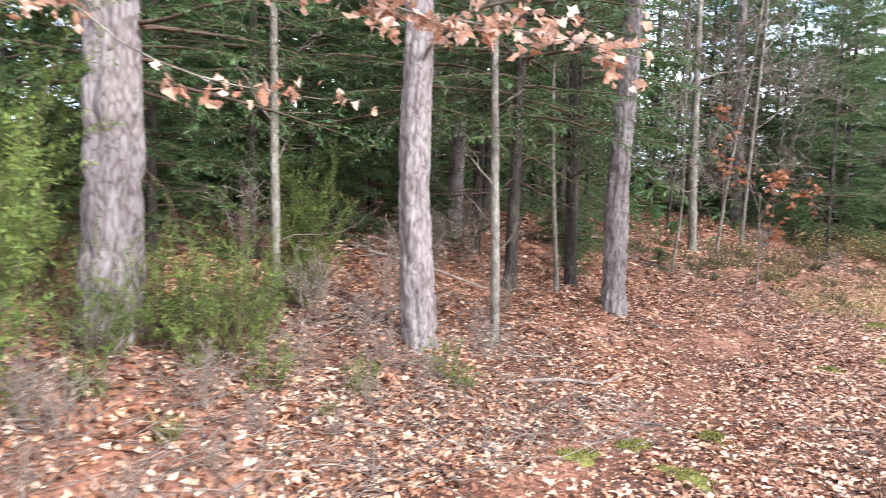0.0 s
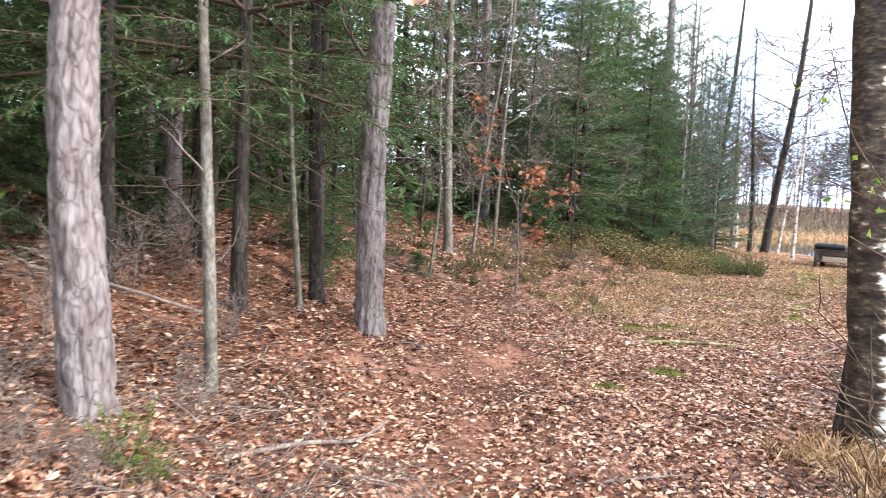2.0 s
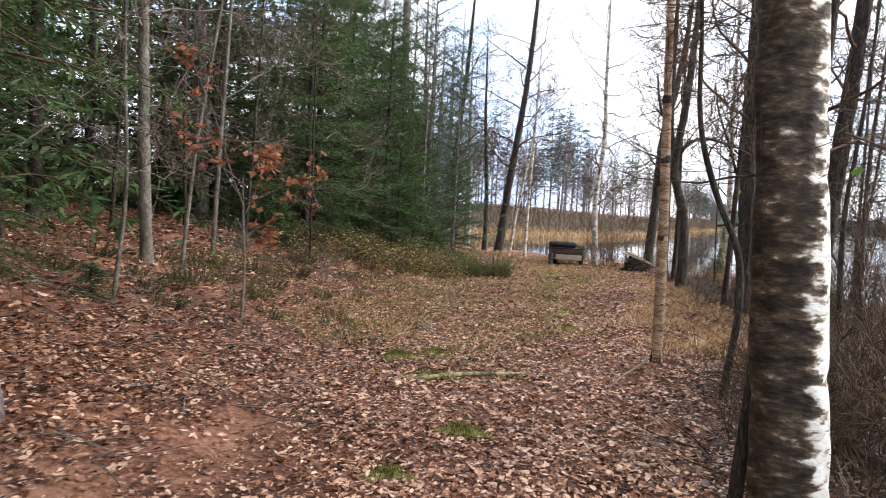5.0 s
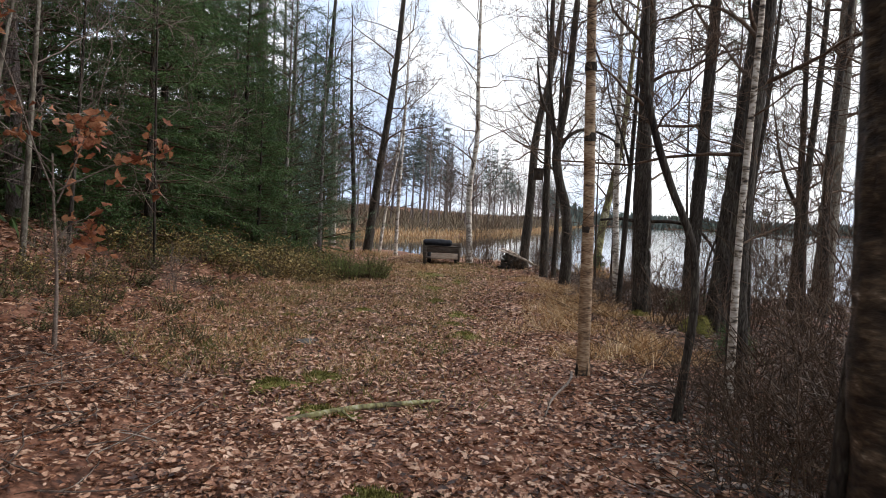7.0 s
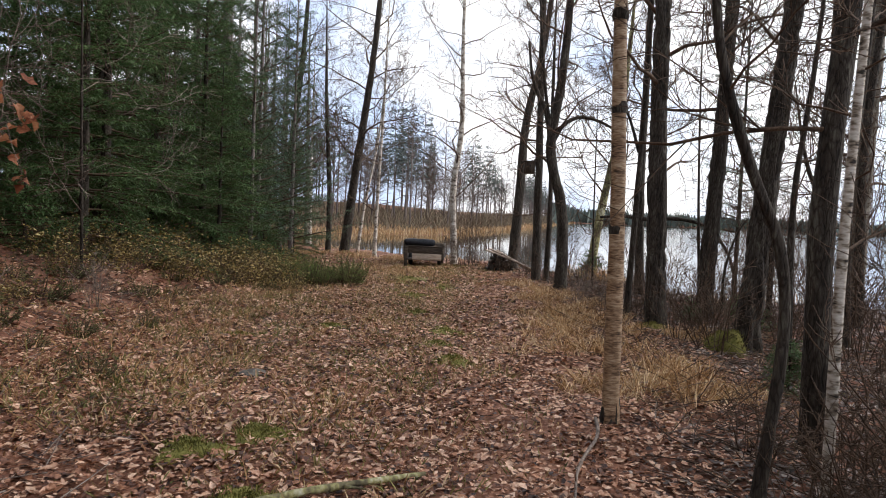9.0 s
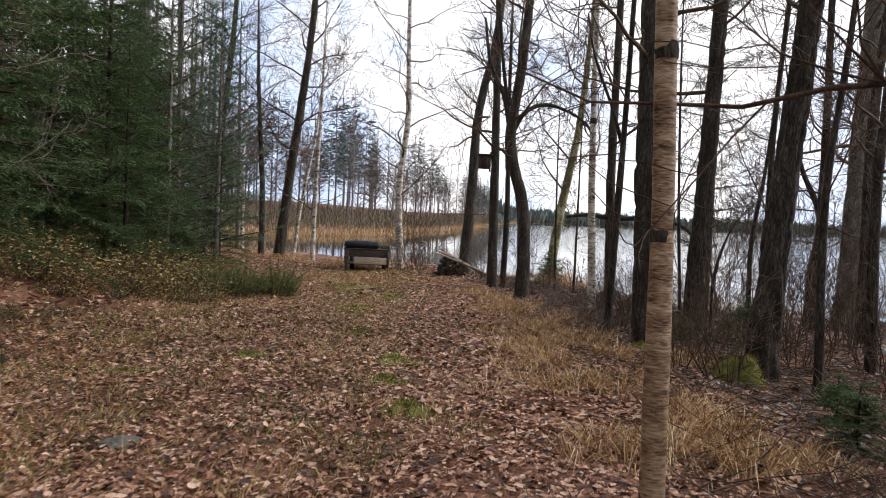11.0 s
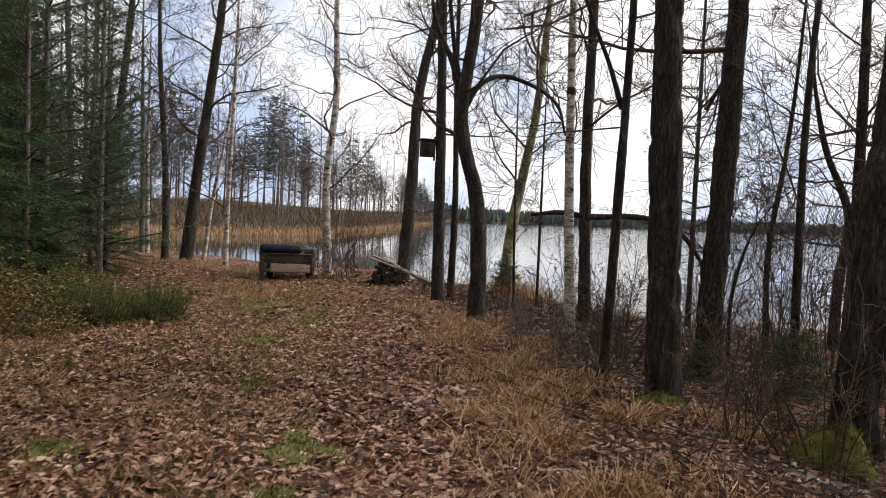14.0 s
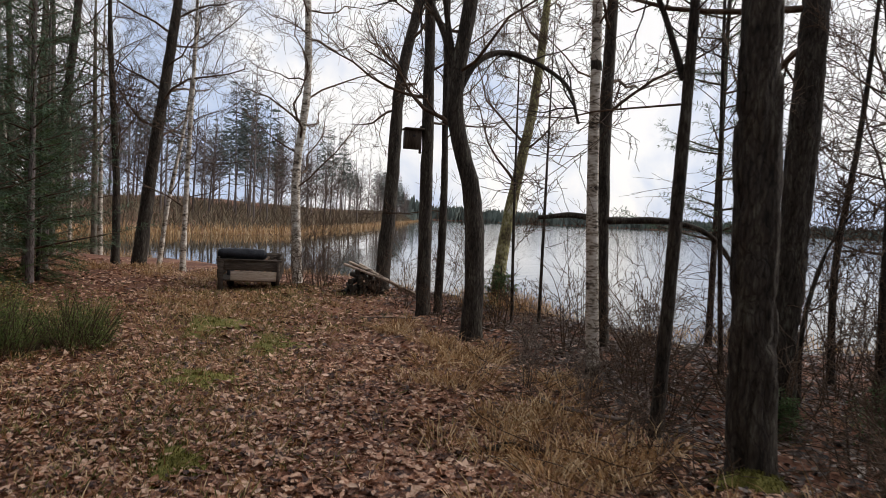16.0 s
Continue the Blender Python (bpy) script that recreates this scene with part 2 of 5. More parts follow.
_wind.inputs[3].default_value, _wind.inputs[4].default_value = 0.025, 0.4
_l.new(_co.outputs["Object"], _sx.inputs[0])
_l.new(_sx.outputs["X"], _wind.inputs[0])
_l.new(_wind.outputs[0], _wb.inputs["Strength"])

# ---------- mesh tools ----------
RNG = np.random.default_rng(7)


class Geo:
    """Gathers vertices and faces of one mesh."""

    def __init__(self):
        self.v, self.f, self.n = [], [], 0

    def add(self, verts, faces):
        verts = np.asarray(verts, float).reshape(-1, 3)
        self.v.append(verts)
        self.f.append(np.asarray(faces, int) + self.n)
        self.n += len(verts)

    def mesh(self, name, mat, smooth=False):
        me = bpy.data.meshes.new(name)
        if not self.v:
            return me
        v = np.concatenate(self.v)
        me.vertices.add(len(v))
        me.vertices.foreach_set("co", v.astype(np.float32).ravel())
        idx = np.concatenate([f.ravel() for f in self.f])
        size = np.concatenate([np.full(len(f), f.shape[1]) for f in self.f])
        start = np.concatenate([[0], np.cumsum(size)[:-1]])
        me.loops.add(len(idx))
        me.loops.foreach_set("vertex_index", idx.astype(np.int32))
        me.polygons.add(len(size))
        me.polygons.foreach_set("loop_start", start.astype(np.int32))
        if smooth:
            me.polygons.foreach_set("use_smooth", np.ones(len(size), bool))
        me.update(calc_edges=True)
        me.materials.append(mat)
        return me


def part(name, geo, mat, parent=None, label="", smooth=False):
    ob = new(name, geo.mesh(name, mat, smooth) if isinstance(geo, Geo) else geo)
    if parent is not None:
        ob.parent = parent
    return tagged(ob, label)


def thing(name, x, y, z, label, category, group="", kind="", rz=0.0):
    ob = new(name)
    ob.empty_display_size = 0.2
    ob.matrix_basis = pose(x, y, z, 0, 0, rz)
    return tagged(ob, label, category, group, kind)


def hash3(i, j, k):
    h = np.sin(i * 127.1 + j * 311.7 + k * 74.7) * 43758.5453
    return h - np.floor(h)


def vnoise(p):
    """Smooth value noise, 0 to 1, for rows of points."""
    p = np.asarray(p, float)
    i = np.floor(p)
    f = p - i
    f = f * f * (3 - 2 * f)
    out = 0
    for a in (0, 1):
        for b in (0, 1):
            for c in (0, 1):
                w = (f[:, 0] if a else 1 - f[:, 0]) * (f[:, 1] if b else 1 - f[:, 1]) * (f[:, 2] if c else 1 - f[:, 2])
                out = out + w * hash3(i[:, 0] + a, i[:, 1] + b, i[:, 2] + c)
    return out


def spline(points, count):
    """Even points along a smooth curve through the given ones."""
    p = np.asarray(points, float)
    s = np.concatenate([[0], np.cumsum(np.linalg.norm(np.diff(p, axis=0), axis=1))])
    t = np.linspace(0, s[-1], count)
    if len(p) == 2:
        return np.stack([np.interp(t, s, p[:, i]) for i in range(3)], 1)
    tan = np.gradient(p, s, axis=0)
    k = np.clip(np.searchsorted(s, t, "right") - 1, 0, len(p) - 2)
    h = (s[k + 1] - s[k])[:, None]
    u = ((t - s[k]) / (s[k + 1] - s[k]))[:, None]
    return ((2 * u**3 - 3 * u**2 + 1) * p[k] + (u**3 - 2 * u**2 + u) * h * tan[k]
            + (-2 * u**3 + 3 * u**2) * p[k + 1] + (u**3 - u**2) * h * tan[k + 1])


def tube(geo, pts, radii, sides=5, rough=0.0, freq=8.0, seed=0.0, flare=0.0, plate=0.0):
    """A round tapered body along a line, with an uneven skin."""
    pts = np.asarray(pts, float)
    radii = np.broadcast_to(np.asarray(radii, float), (len(pts),))
    d = np.gradient(pts, axis=0)
    d /= np.linalg.norm(d, axis=1)[:, None] + 1e-9
    ref = np.array([1.0, 0, 0]) if abs(d[0][0]) < 0.9 else np.array([0, 1.0, 0])
    a = np.cross(d, ref)
    a /= np.linalg.norm(a, axis=1)[:, None]
    b = np.cross(d, a)
    th = np.linspace(0, 2 * np.pi, sides, endpoint=False)
    ring = a[:, None] * np.cos(th)[None, :, None] + b[:, None] * np.sin(th)[None, :, None]
    r = np.repeat(radii[:, None], sides, 1)
    if rough or flare or plate:
        q = (pts[:, None] * np.array([1, 1, 0.45]) + ring * radii[0]).reshape(-1, 3)
        if rough:
            r = r * (1 + rough * ((vnoise(q * freq + seed) + 0.5 * vnoise(q * freq * 2.3 + seed)).reshape(r.shape) - 0.75))
        if plate:
            w = q + 0.05 * vnoise(q * 9 + seed)[:, None]
            ridge = np.abs(2 * vnoise(w * np.array([13, 13, 9]) / max(radii[0], 0.1) * 0.15 + seed + 5) - 1)
            r = r * (1 - plate * np.clip(1 - ridge * 3.2, 0, 1).reshape(r.shape))
        if flare:
            up = np.linalg.norm(pts - pts[0], axis=1)
            lobes = 1 + 0.45 * np.sin(th * 4 + seed)[None] + 0.25 * np.sin(th * 7 + 2 * seed)[None]
            r = r * (1 + flare * np.exp(-up / 0.14)[:, None] * lobes)
    v = pts[:, None] + ring * r[:, :, None]
    n = len(pts)
    i = np.arange(n - 1)[:, None] * sides
    j = np.arange(sides)[None]
    k = (j + 1) % sides
    geo.add(v.reshape(-1, 3), np.stack([i + j, i + k, i + sides + k, i + sides + j], -1).reshape(-1, 4))


def wander(start, way, length, count, wobble, lift=0.0):
    """A wavering line from start; lift bends it up (or down) on the way."""
    way = np.asarray(way, float) / np.linalg.norm(way)
    pts, p = [np.asarray(start, float)], np.asarray(start, float)
    for _ in range(count):
        way = way + RNG.normal(0, wobble, 3) + np.array([0, 0, lift / count])
        way /= np.linalg.norm(way)
        p = p + way * length / count
        pts.append(p)
    return np.array(pts)


def blades(geo, p, way, length, width, curl=0.0, side=None):
    """Thin pointed blades, one triangle pair each, at rows of points p along rows of directions."""
    n = len(p)
    if not n:
        return
    way = way / (np.linalg.norm(way, axis=1)[:, None] + 1e-9)
    if side is None:
        side = np.cross(way, RNG.normal(0, 1, (n, 3)))
    side = side / (np.linalg.norm(side, axis=1)[:, None] + 1e-9)
    length, width = np.broadcast_to(length, (n,))[:, None], np.broadcast_to(width, (n,))[:, None]
    mid = p + way * length * 0.5
    tip = p + way * length - np.array([0, 0, 1.0]) * curl * length
    v = np.stack([p, mid - side * width / 2, tip, mid + side * width / 2], 1)
    i = np.arange(n)[:, None] * 4
    geo.add(v.reshape(-1, 3), i + np.array([[0, 1, 2, 3]]))


def leaves(geo, p, size, tilt=0.35, curl=0.25, normal=None, lobed=True):
    """Curled leaves with an uneven outline, lying at rows of points p."""
    n = len(p)
    a = RNG.uniform(0, 2 * np.pi, n)
    if normal is None:
        normal = np.array([0, 0, 1.0]) + RNG.normal(0, tilt, (n, 3)) * np.array([1, 1, 0.3])
    normal = normal / np.linalg.norm(normal, axis=1)[:, None]
    x = np.stack([np.cos(a), np.sin(a), np.zeros(n)], 1)
    x = x - normal * np.sum(x * normal, 1)[:, None]
    x /= np.linalg.norm(x, axis=1)[:, None] + 1e-9
    y = np.cross(normal, x)
    if lobed:
        out = np.array([(-0.5, 0), (-0.25, 0.2), (-0.08, 0.17), (0.12, 0.34), (0.24, 0.2), (0.5, 0.02), (0.26, -0.2), (0.1, -0.33), (-0.1, -0.17), (-0.27, -0.19)])
    else:
        out = np.array([(-0.5, 0), (-0.15, 0.26), (0.2, 0.26), (0.5, 0), (0.2, -0.26), (-0.15, -0.26)])
    k = len(out)
    size = np.broadcast_to(size, (n,))[:, None]
    j = 1 + RNG.normal(0, 0.16, (n, k, 2))
    ox, oy = out[None, :, 0] * j[:, :, 0] * size, out[None, :, 1] * j[:, :, 1] * size
    cu = RNG.uniform(-0.5, 1.0, n)[:, None] * curl
    h = (oy**2 * 3.2 + ox**2 * 1.3 * RNG.uniform(-1, 1, n)[:, None]) / size * cu * 3
    v = p[:, None] + x[:, None] * ox[:, :, None] + y[:, None] * oy[:, :, None] + normal[:, None] * h[:, :, None]
    v = np.concatenate([p[:, None], v], 1)
    i = np.arange(n)[:, None, None] * (k + 1)
    t = np.array([[0, 1 + q, 1 + (q + 1) % k] for q in range(k)])[None]
    geo.add(v.reshape(-1, 3), (i + t).reshape(-1, 3))


def small_leaves(geo, p, size, tilt=0.24):
    """Small leaves folded along the midrib, two faces each."""
    n = len(p)
    a = RNG.uniform(0, 2 * np.pi, n)
    nor = np.array([0, 0, 1.0]) + RNG.normal(0, tilt, (n, 3)) * np.array([1, 1, 0.3])
    nor /= np.linalg.norm(nor, axis=1)[:, None]
    x = np.stack([np.cos(a), np.sin(a), np.zeros(n)], 1)
    x -= nor * np.sum(x * nor, 1)[:, None]
    y = np.cross(nor, x)
    out = np.array([(-0.5, 0), (0.5, 0), (-0.18, 0.27), (0.24, 0.24), (-0.18, -0.27), (0.24, -0.24)])
    j = 1 + RNG.normal(0, 0.22, (n, 6, 2))
    size = np.broadcast_to(size, (n,))[:, None]
    ox, oy = out[None, :, 0] * j[:, :, 0] * size, out[None, :, 1] * j[:, :, 1] * size
    h = np.abs(oy) * RNG.uniform(-0.25, 0.8, n)[:, None] + ox * RNG.normal(0, 0.12, (n, 6))
    v = p[:, None] + x[:, None] * ox[:, :, None] + y[:, None] * oy[:, :, None] + nor[:, None] * h[:, :, None]
    i = np.arange(n)[:, None, None] * 6
    geo.add(v.reshape(-1, 3), (i + np.array([[0, 1, 3, 2], [0, 4, 5, 1]])[None]).reshape(-1, 4))


# ---------- ground and water ----------
WATER = -0.65
SHORE_X, SHORE_Y = [-80, -22, -16, -10, -6, -3, -0.5, 1.6, 4.2, 7, 10, 14, 60, 600], [60, 46, 41, 37, 35.5, 32.5, 29, 25.6, 23.5, 19.5, 12, -10, -150, -900]
FAR_X, FAR_Y = [-600, -80, -24, -19, -8, -3, 5, 40, 120, 600], [15, 20, 40, 53, 68, 97, 150, 400, 480, 520]


def shore_gap(x, y):
    """Metres inland of the near shore (negative out on the water)."""
    k = np.interp(x + 0.5, SHORE_X, SHORE_Y) - np.interp(x - 0.5, SHORE_X, SHORE_Y)
    wave = 0.35 * np.sin(x * 1.3 + 0.4 * y) + 0.2 * np.sin(y * 1.9)
    return (np.interp(x, SHORE_X, SHORE_Y) - y) / np.hypot(1, k) + wave


def height(x, y):
    x, y = np.asarray(x, float), np.asarray(y, float)
    left = np.interp(y, [-20, 3, 6, 12, 20, 30], [-3.6, -4.1, -4.7, -6.4, -7.6, -9])
    u = np.maximum(0, left - x)
    bank = np.where(u < 3.5, 0.26 * u, np.where(u < 16, 0.91 + 0.1 * (u - 3.5), 2.16 + 0.03 * (u - 16)))
    bank = np.minimum(bank, 9) * np.clip((30 - y) / 12, 0.08, 1)
    h = -0.3 + bank
    d = shore_gap(x, y)
    w = np.clip((d + 0.6) / 3.4, 0, 1)
    w = w * w * (3 - 2 * w)
    near = h * w + (-1.0) * (1 - w)
    near = np.where(d < -1, -1.0 + np.maximum(-1.5, (d + 1) * 0.1), near)
    f = np.interp(x, FAR_X, FAR_Y)
    e = y - f + 1.5 * np.sin(x * 0.5)
    w = np.clip(e / 6, 0, 1)
    far = -1.2 * (1 - w) - 0.35 * w + np.clip((e - 10) * 0.05, 0, 2.3) + 0.25 * np.sin(x * 0.21) * np.clip(e / 20, 0, 1)
    h = np.maximum(near, far)
    bumps = 0.03 * np.sin(x * 2.1 + 1.3 * np.sin(y * 1.1)) * np.sin(y * 1.7 + 0.7) + 0.015 * np.sin(x * 5.3 + y * 2.2) * np.sin(y * 4.7)
    return h + bumps


def spread(lo, hi, step, reach):
    inner = np.arange(lo, hi, step)
    out, s, p = [], step, 0.0
    while p < reach:
        s = min(s * 1.13, 22.0)
        p += s
        out.append(p)
    out = np.array(out)
    return np.concatenate([lo - out[::-1], inner, inner[-1] + out])


xs, ys = spread(-10.5, 4.5, 0.13, 620), spread(-3, 29, 0.13, 620)
gx, gy = np.meshgrid(xs, ys)
fine = vnoise(np.stack([gx.ravel() * 6, gy.ravel() * 6, gx.ravel() * 0], 1)).reshape(gx.shape) * 0.02
gz = height(gx, gy) + fine
ground = Geo()
nx, ny = len(xs), len(ys)
qi = (np.arange(ny - 1)[:, None] * nx + np.arange(nx - 1)[None]).ravel()
ground.add(np.stack([gx, gy, gz], -1).reshape(-1, 3), np.stack([qi, qi + 1, qi + nx + 1, qi + nx], -1))
tagged(part("ground", ground, M_SOIL, smooth=True), "reddish brown forest soil of a leaf-covered track", "ground", kind="structure")

lake = Geo()
lake.add([(-90, -600, WATER), (620, -600, WATER), (620, 620, WATER), (-90, 620, WATER)], [[0, 1, 2, 3]])
tagged(part("water", lake, M_WATER), "calm grey lake water reflecting the pale sky", "lake", kind="structure")


# ---------- trees ----------
def ground_at(x, y):
    return float(height(x, y))


def twiggy(geo, base, way, length, r, depth, lift=0.25, wobble=0.16, kids=6):
    """A bare branch with its forks and twigs."""
    seg = 6 if depth >= 2 else (4 if depth == 1 else 3)
    pts = wander(base, way, length, seg, wobble, lift)
    tube(geo, pts, np.linspace(r, max(r * 0.25, 0.0028), seg + 1), 5 if depth >= 2 else 3)
    if depth == 0:
        return
    for _ in range(kids):
        u = RNG.uniform(0.2, 1.0)
        i = u * seg
        k = min(int(i), seg - 1)
        p = pts[k] + (pts[k + 1] - pts[k]) * (i - k)
        d = pts[k + 1] - pts[k]
        d = d / np.linalg.norm(d)
        s = np.cross(d, RNG.normal(0, 1, 3))
        s /= np.linalg.norm(s) + 1e-9
        twiggy(geo, p, d * RNG.uniform(0.5, 1.0) + s * RNG.uniform(0.5, 1.0), length * (1.05 - 0.6 * u) * RNG.uniform(0.4, 0.75),
               max(r * (1 - 0.7 * u) * 0.5, 0.0036), depth - 1, lift * 0.6, wobble * 1.15, kids)


def stem_line(x, y, ups, top):
    """The centre line of a trunk: base, bends (offsets dx, dy, dz) and a top height."""
    pts = [(0, 0, -0.12)] + [tuple(u) for u in ups]
    last, before = np.array(pts[-1]), np.array(pts[-2])
    d = (last - before) / max(last[2] - before[2], 0.1)
    d[:2] *= 0.5
    if top > last[2] + 0.6:
        pts.append(tuple(last + d * (top - last[2])))
    return np.array(pts, float)


def bare_tree(name, x, y, r, ups, top, bark, label, limbs=7, low=2.2, reach=2.2, group="", kids=8, depth=2, plate=0.0, flare=0.5, sides=14, twig=None, rough=0.22, seen=7.0):
    z = ground_at(x, y)
    tree = thing(name, x, y, z, label, "tree", group)
    line = spline(stem_line(x, y, ups, top), int(top / (0.06 if sides >= 30 else 0.12)))
    rr = np.interp(line[:, 2], [0, 1.2, top * 0.6, top], [r * 1.12, r, r * 0.62, r * 0.12])
    g = Geo()
    tube(g, line, rr, sides, rough, 7.0, x * 3.1 + y, flare, plate)
    part("trunk", g, bark, tree, smooth=True)
    if twig is None and limbs:
        limbs, reach, seen = int(limbs * 1.4) + 3, reach * 1.12, seen + 0.8
    hs = np.linspace(low, min(top * 0.95, seen), limbs) + RNG.normal(0, 0.15, limbs) if limbs else []
    a = RNG.uniform(0, 6.28)
    for h in hs:
        i = int(np.argmin(np.abs(line[:, 2] - h)))
        a += RNG.uniform(1.6, 3.0)
        k = 1.0 - 0.5 * (h - low) / max(top - low, 1)
        g = Geo()
        twiggy(g, line[i], (math.cos(a), math.sin(a), RNG.uniform(0.15, 0.7)), reach * k * RNG.uniform(0.6, 1.1), min(rr[i] * RNG.uniform(0.2, 0.36), 0.034), depth, 0.45, 0.24, kids)
        part("limb", g, twig or M_TWIG, tree)
    return tree


def needles_on(geo, pts, step, length, width, droop=0.15, around=5, flat=0.5):
    """Needle sprays along a twig."""
    d = np.diff(pts, axis=0)
    l = np.linalg.norm(d, axis=1)
    n = max(2, int(l.sum() / step))
    s = np.concatenate([[0], np.cumsum(l)])
    t = np.linspace(0.03, 1, n) * s[-1]
    p = np.stack([np.interp(t, s, pts[:, i]) for i in range(3)], 1)
    k = np.clip(np.searchsorted(s, t) - 1, 0, len(d) - 1)
    w = d[k] / (l[k][:, None] + 1e-9)
    p, w = np.repeat(p, around, 0), np.repeat(w, around, 0)
    side = RNG.normal(0, 1, p.shape)
    side[:, 2] *= flat
    side -= w * np.sum(side * w, 1)[:, None]
    side /= np.linalg.norm(side, axis=1)[:, None] + 1e-9
    way = w * 0.75 + side
    blades(geo, p, way, length * RNG.uniform(0.7, 1.25, len(p)), width, droop, np.cross(way, RNG.normal(0, 0.45, p.shape) + (0, 0, 1)))


def conifer_bough(wood, green, base, way, length, droop, twigs, needle, width, step, around=5):
    pts = wander(base, way, length, 5, 0.06, droop)
    tube(wood, pts, np.linspace(0.012 + length * 0.006, 0.003, 6), 4)
    for u in np.linspace(0.18, 1, twigs):
        i = u * 5
        k = min(int(i), 4)
        p = pts[k] + (pts[k + 1] - pts[k]) * (i - k)
        d = pts[k + 1] - pts[k]
        d /= np.linalg.norm(d)
        for sgn in (-1, 1):
            s = np.cross(d, (0, 0, sgn)) + RNG.normal(0, 0.15, 3)
            q = wander(p, d * 0.8 + s, length * (0.42 - 0.25 * u) * RNG.uniform(0.6, 1.2) + 0.08, 3, 0.1, -0.15)
            tube(wood, q[[0, 3]], [0.004, 0.0015], 3)
            needles_on(green, q, step, needle, width, 0.1, around)
    needles_on(green, pts[2:], step, needle, width, 0.1, around)


def conifer(name, tall, r, low, spread_at, label, bark, foliage, whorls, per, needle=0.05, width=0.014, step=0.035, droop=-0.35, twigs=7, rise=0.0, group="", dead=0, upto=99, lean=(0, 0), around=5):
    """A spruce or pine with whorled boughs; spread_at(u) is the bough length at that share of the crown."""
    tree = thing(name, 0, 0, 0, label, "tree", group)
    g = Geo()
    line = spline([(0, 0, -0.15), (lean[0] * 0.4, lean[1] * 0.4, tall * 0.5), (lean[0], lean[1], tall)], int(tall / 0.2))
    tube(g, line, np.interp(line[:, 2], [0, 1, tall], [r * 1.1, r, 0.01]), 10, 0.2, 7, tall, 0.5)
    part("trunk", g, bark, tree, smooth=True)
    wood, green = Geo(), Geo()
    for h in np.linspace(low, min(tall - 0.2, upto), whorls):
        u = (h - low) / (tall - low)
        a0 = RNG.uniform(0, 6.28)
        for k in range(per):
            a = a0 + k * 6.283 / per + RNG.normal(0, 0.25)
            ln = spread_at(u) * RNG.uniform(0.7, 1.15)
            i = int(np.argmin(np.abs(line[:, 2] - h)))
            conifer_bough(wood, green, line[i] + (0, 0, RNG.normal(0, 0.12)), (math.cos(a), math.sin(a), rise + 0.5 * u), ln, droop * (1 - u), twigs, needle, width, step, around)
    for _ in range(dead):
        h, a = RNG.uniform(0.6, low + 1.0), RNG.uniform(0, 6.28)
        twiggy(wood, (line[0][0], line[0][1], h), (math.cos(a), math.sin(a), RNG.uniform(-0.2, 0.2)), RNG.uniform(0.6, 1.5), 0.009, 1, -0.2, 0.12, 4)
    part("branch_frame", wood, M_TWIG, tree)
    part("crown", green, foliage, tree)
    return tree


def put(ob, x, y, turn, size=1.0, sink=0.0):
    """A copy of a thing standing on the ground."""
    return copy_thing(ob, Matrix.Translation((x, y, ground_at(x, y) - sink)) @ Matrix.Rotation(turn, 4, "Z") @ Matrix.Scale(size, 4))


def stand(ob, x, y, turn=0.0, size=1.0):
    ob.matrix_basis = Matrix.Translation((x, y, ground_at(x, y))) @ Matrix.Rotation(turn, 4, "Z") @ Matrix.Scale(size, 4)
    return ob


# tall pines beside the track, crowns far above
def tall_pine(x, y, r, ups, top, label, flare=0.4, limbs=5):
    return bare_tree("pine_tree", x, y, r, ups, top, M_PINE, label, limbs=limbs, low=2.6, reach=1.5, kids=4, depth=1, plate=0.26, flare=flare, sides=56, twig=M_DEADTWIG, rough=0.16, group="pines by the track")


tall_pine(-5.95, 0.86, 0.215, [(0.02, 0.03, 1.3), (0.0, 0.0, 2.7)], 13, "thick pine with greenish grey flaking bark among junipers", 0.25)
tall_pine(-5.5, 3.37, 0.14, [(-0.07, -0.08, 1.5), (-0.07, -0.09, 2.5)], 13, "straight pine with scaly grey-brown bark above heather", 0.35)
tall_pine(-6.23, 6.56, 0.135, [(-0.02, -0.02, 1.6), (0.02, 0.02, 3.4)], 13, "slim pine with pale grey bark beside the leafy track", 0.45)
bare_tree("dead_tree", -5.54, 4.24, 0.04, [(-0.03, -0.04, 1.2), (-0.07, -0.08, 2.4)], 6, M_GREYBARK, "thin dead grey stem with short broken twigs", limbs=12, low=1.0, reach=0.6, kids=3, depth=1, flare=0.2, twig=M_DEADTWIG, seen=5)
bare_tree("spruce_pole", -6.93, 6.49, 0.07, [(-0.04, -0.06, 1.7)], 7, M_ALDER, "dark thin trunk standing in brown leaves", limbs=12, low=0.6, reach=0.8, kids=4, depth=1, twig=M_TWIG, seen=5)
bare_tree("spruce_pole", -6.64, 6.01, 0.026, [(-0.07, -0.11, 1.5)], 4, M_GREYBARK, "very thin bare pole standing in brown leaves", limbs=5, low=1.0, reach=0.5, kids=3, depth=1, twig=M_TWIG, seen=4)
bare_tree("spruce_pole", -6.66, 2.44, 0.04, [(-0.04, -0.07, 2.8)], 7, M_GREYBARK, "thin bare pole behind junipers", limbs=10, low=0.6, reach=0.9, kids=4, depth=1, twig=M_DEADTWIG, seen=5)
# Unseen crowns, added above the deeper trunks to shade the wood floor.
crown_rng = np.random.default_rng(3)
cn = 800
ca, cu = crown_rng.uniform(0, 6.28, cn), crown_rng.uniform(0, 1, cn)
cway = np.stack([np.cos(ca), np.sin(ca), crown_rng.uniform(-0.1, 0.5, cn)], 1)
shade_crown = Geo()
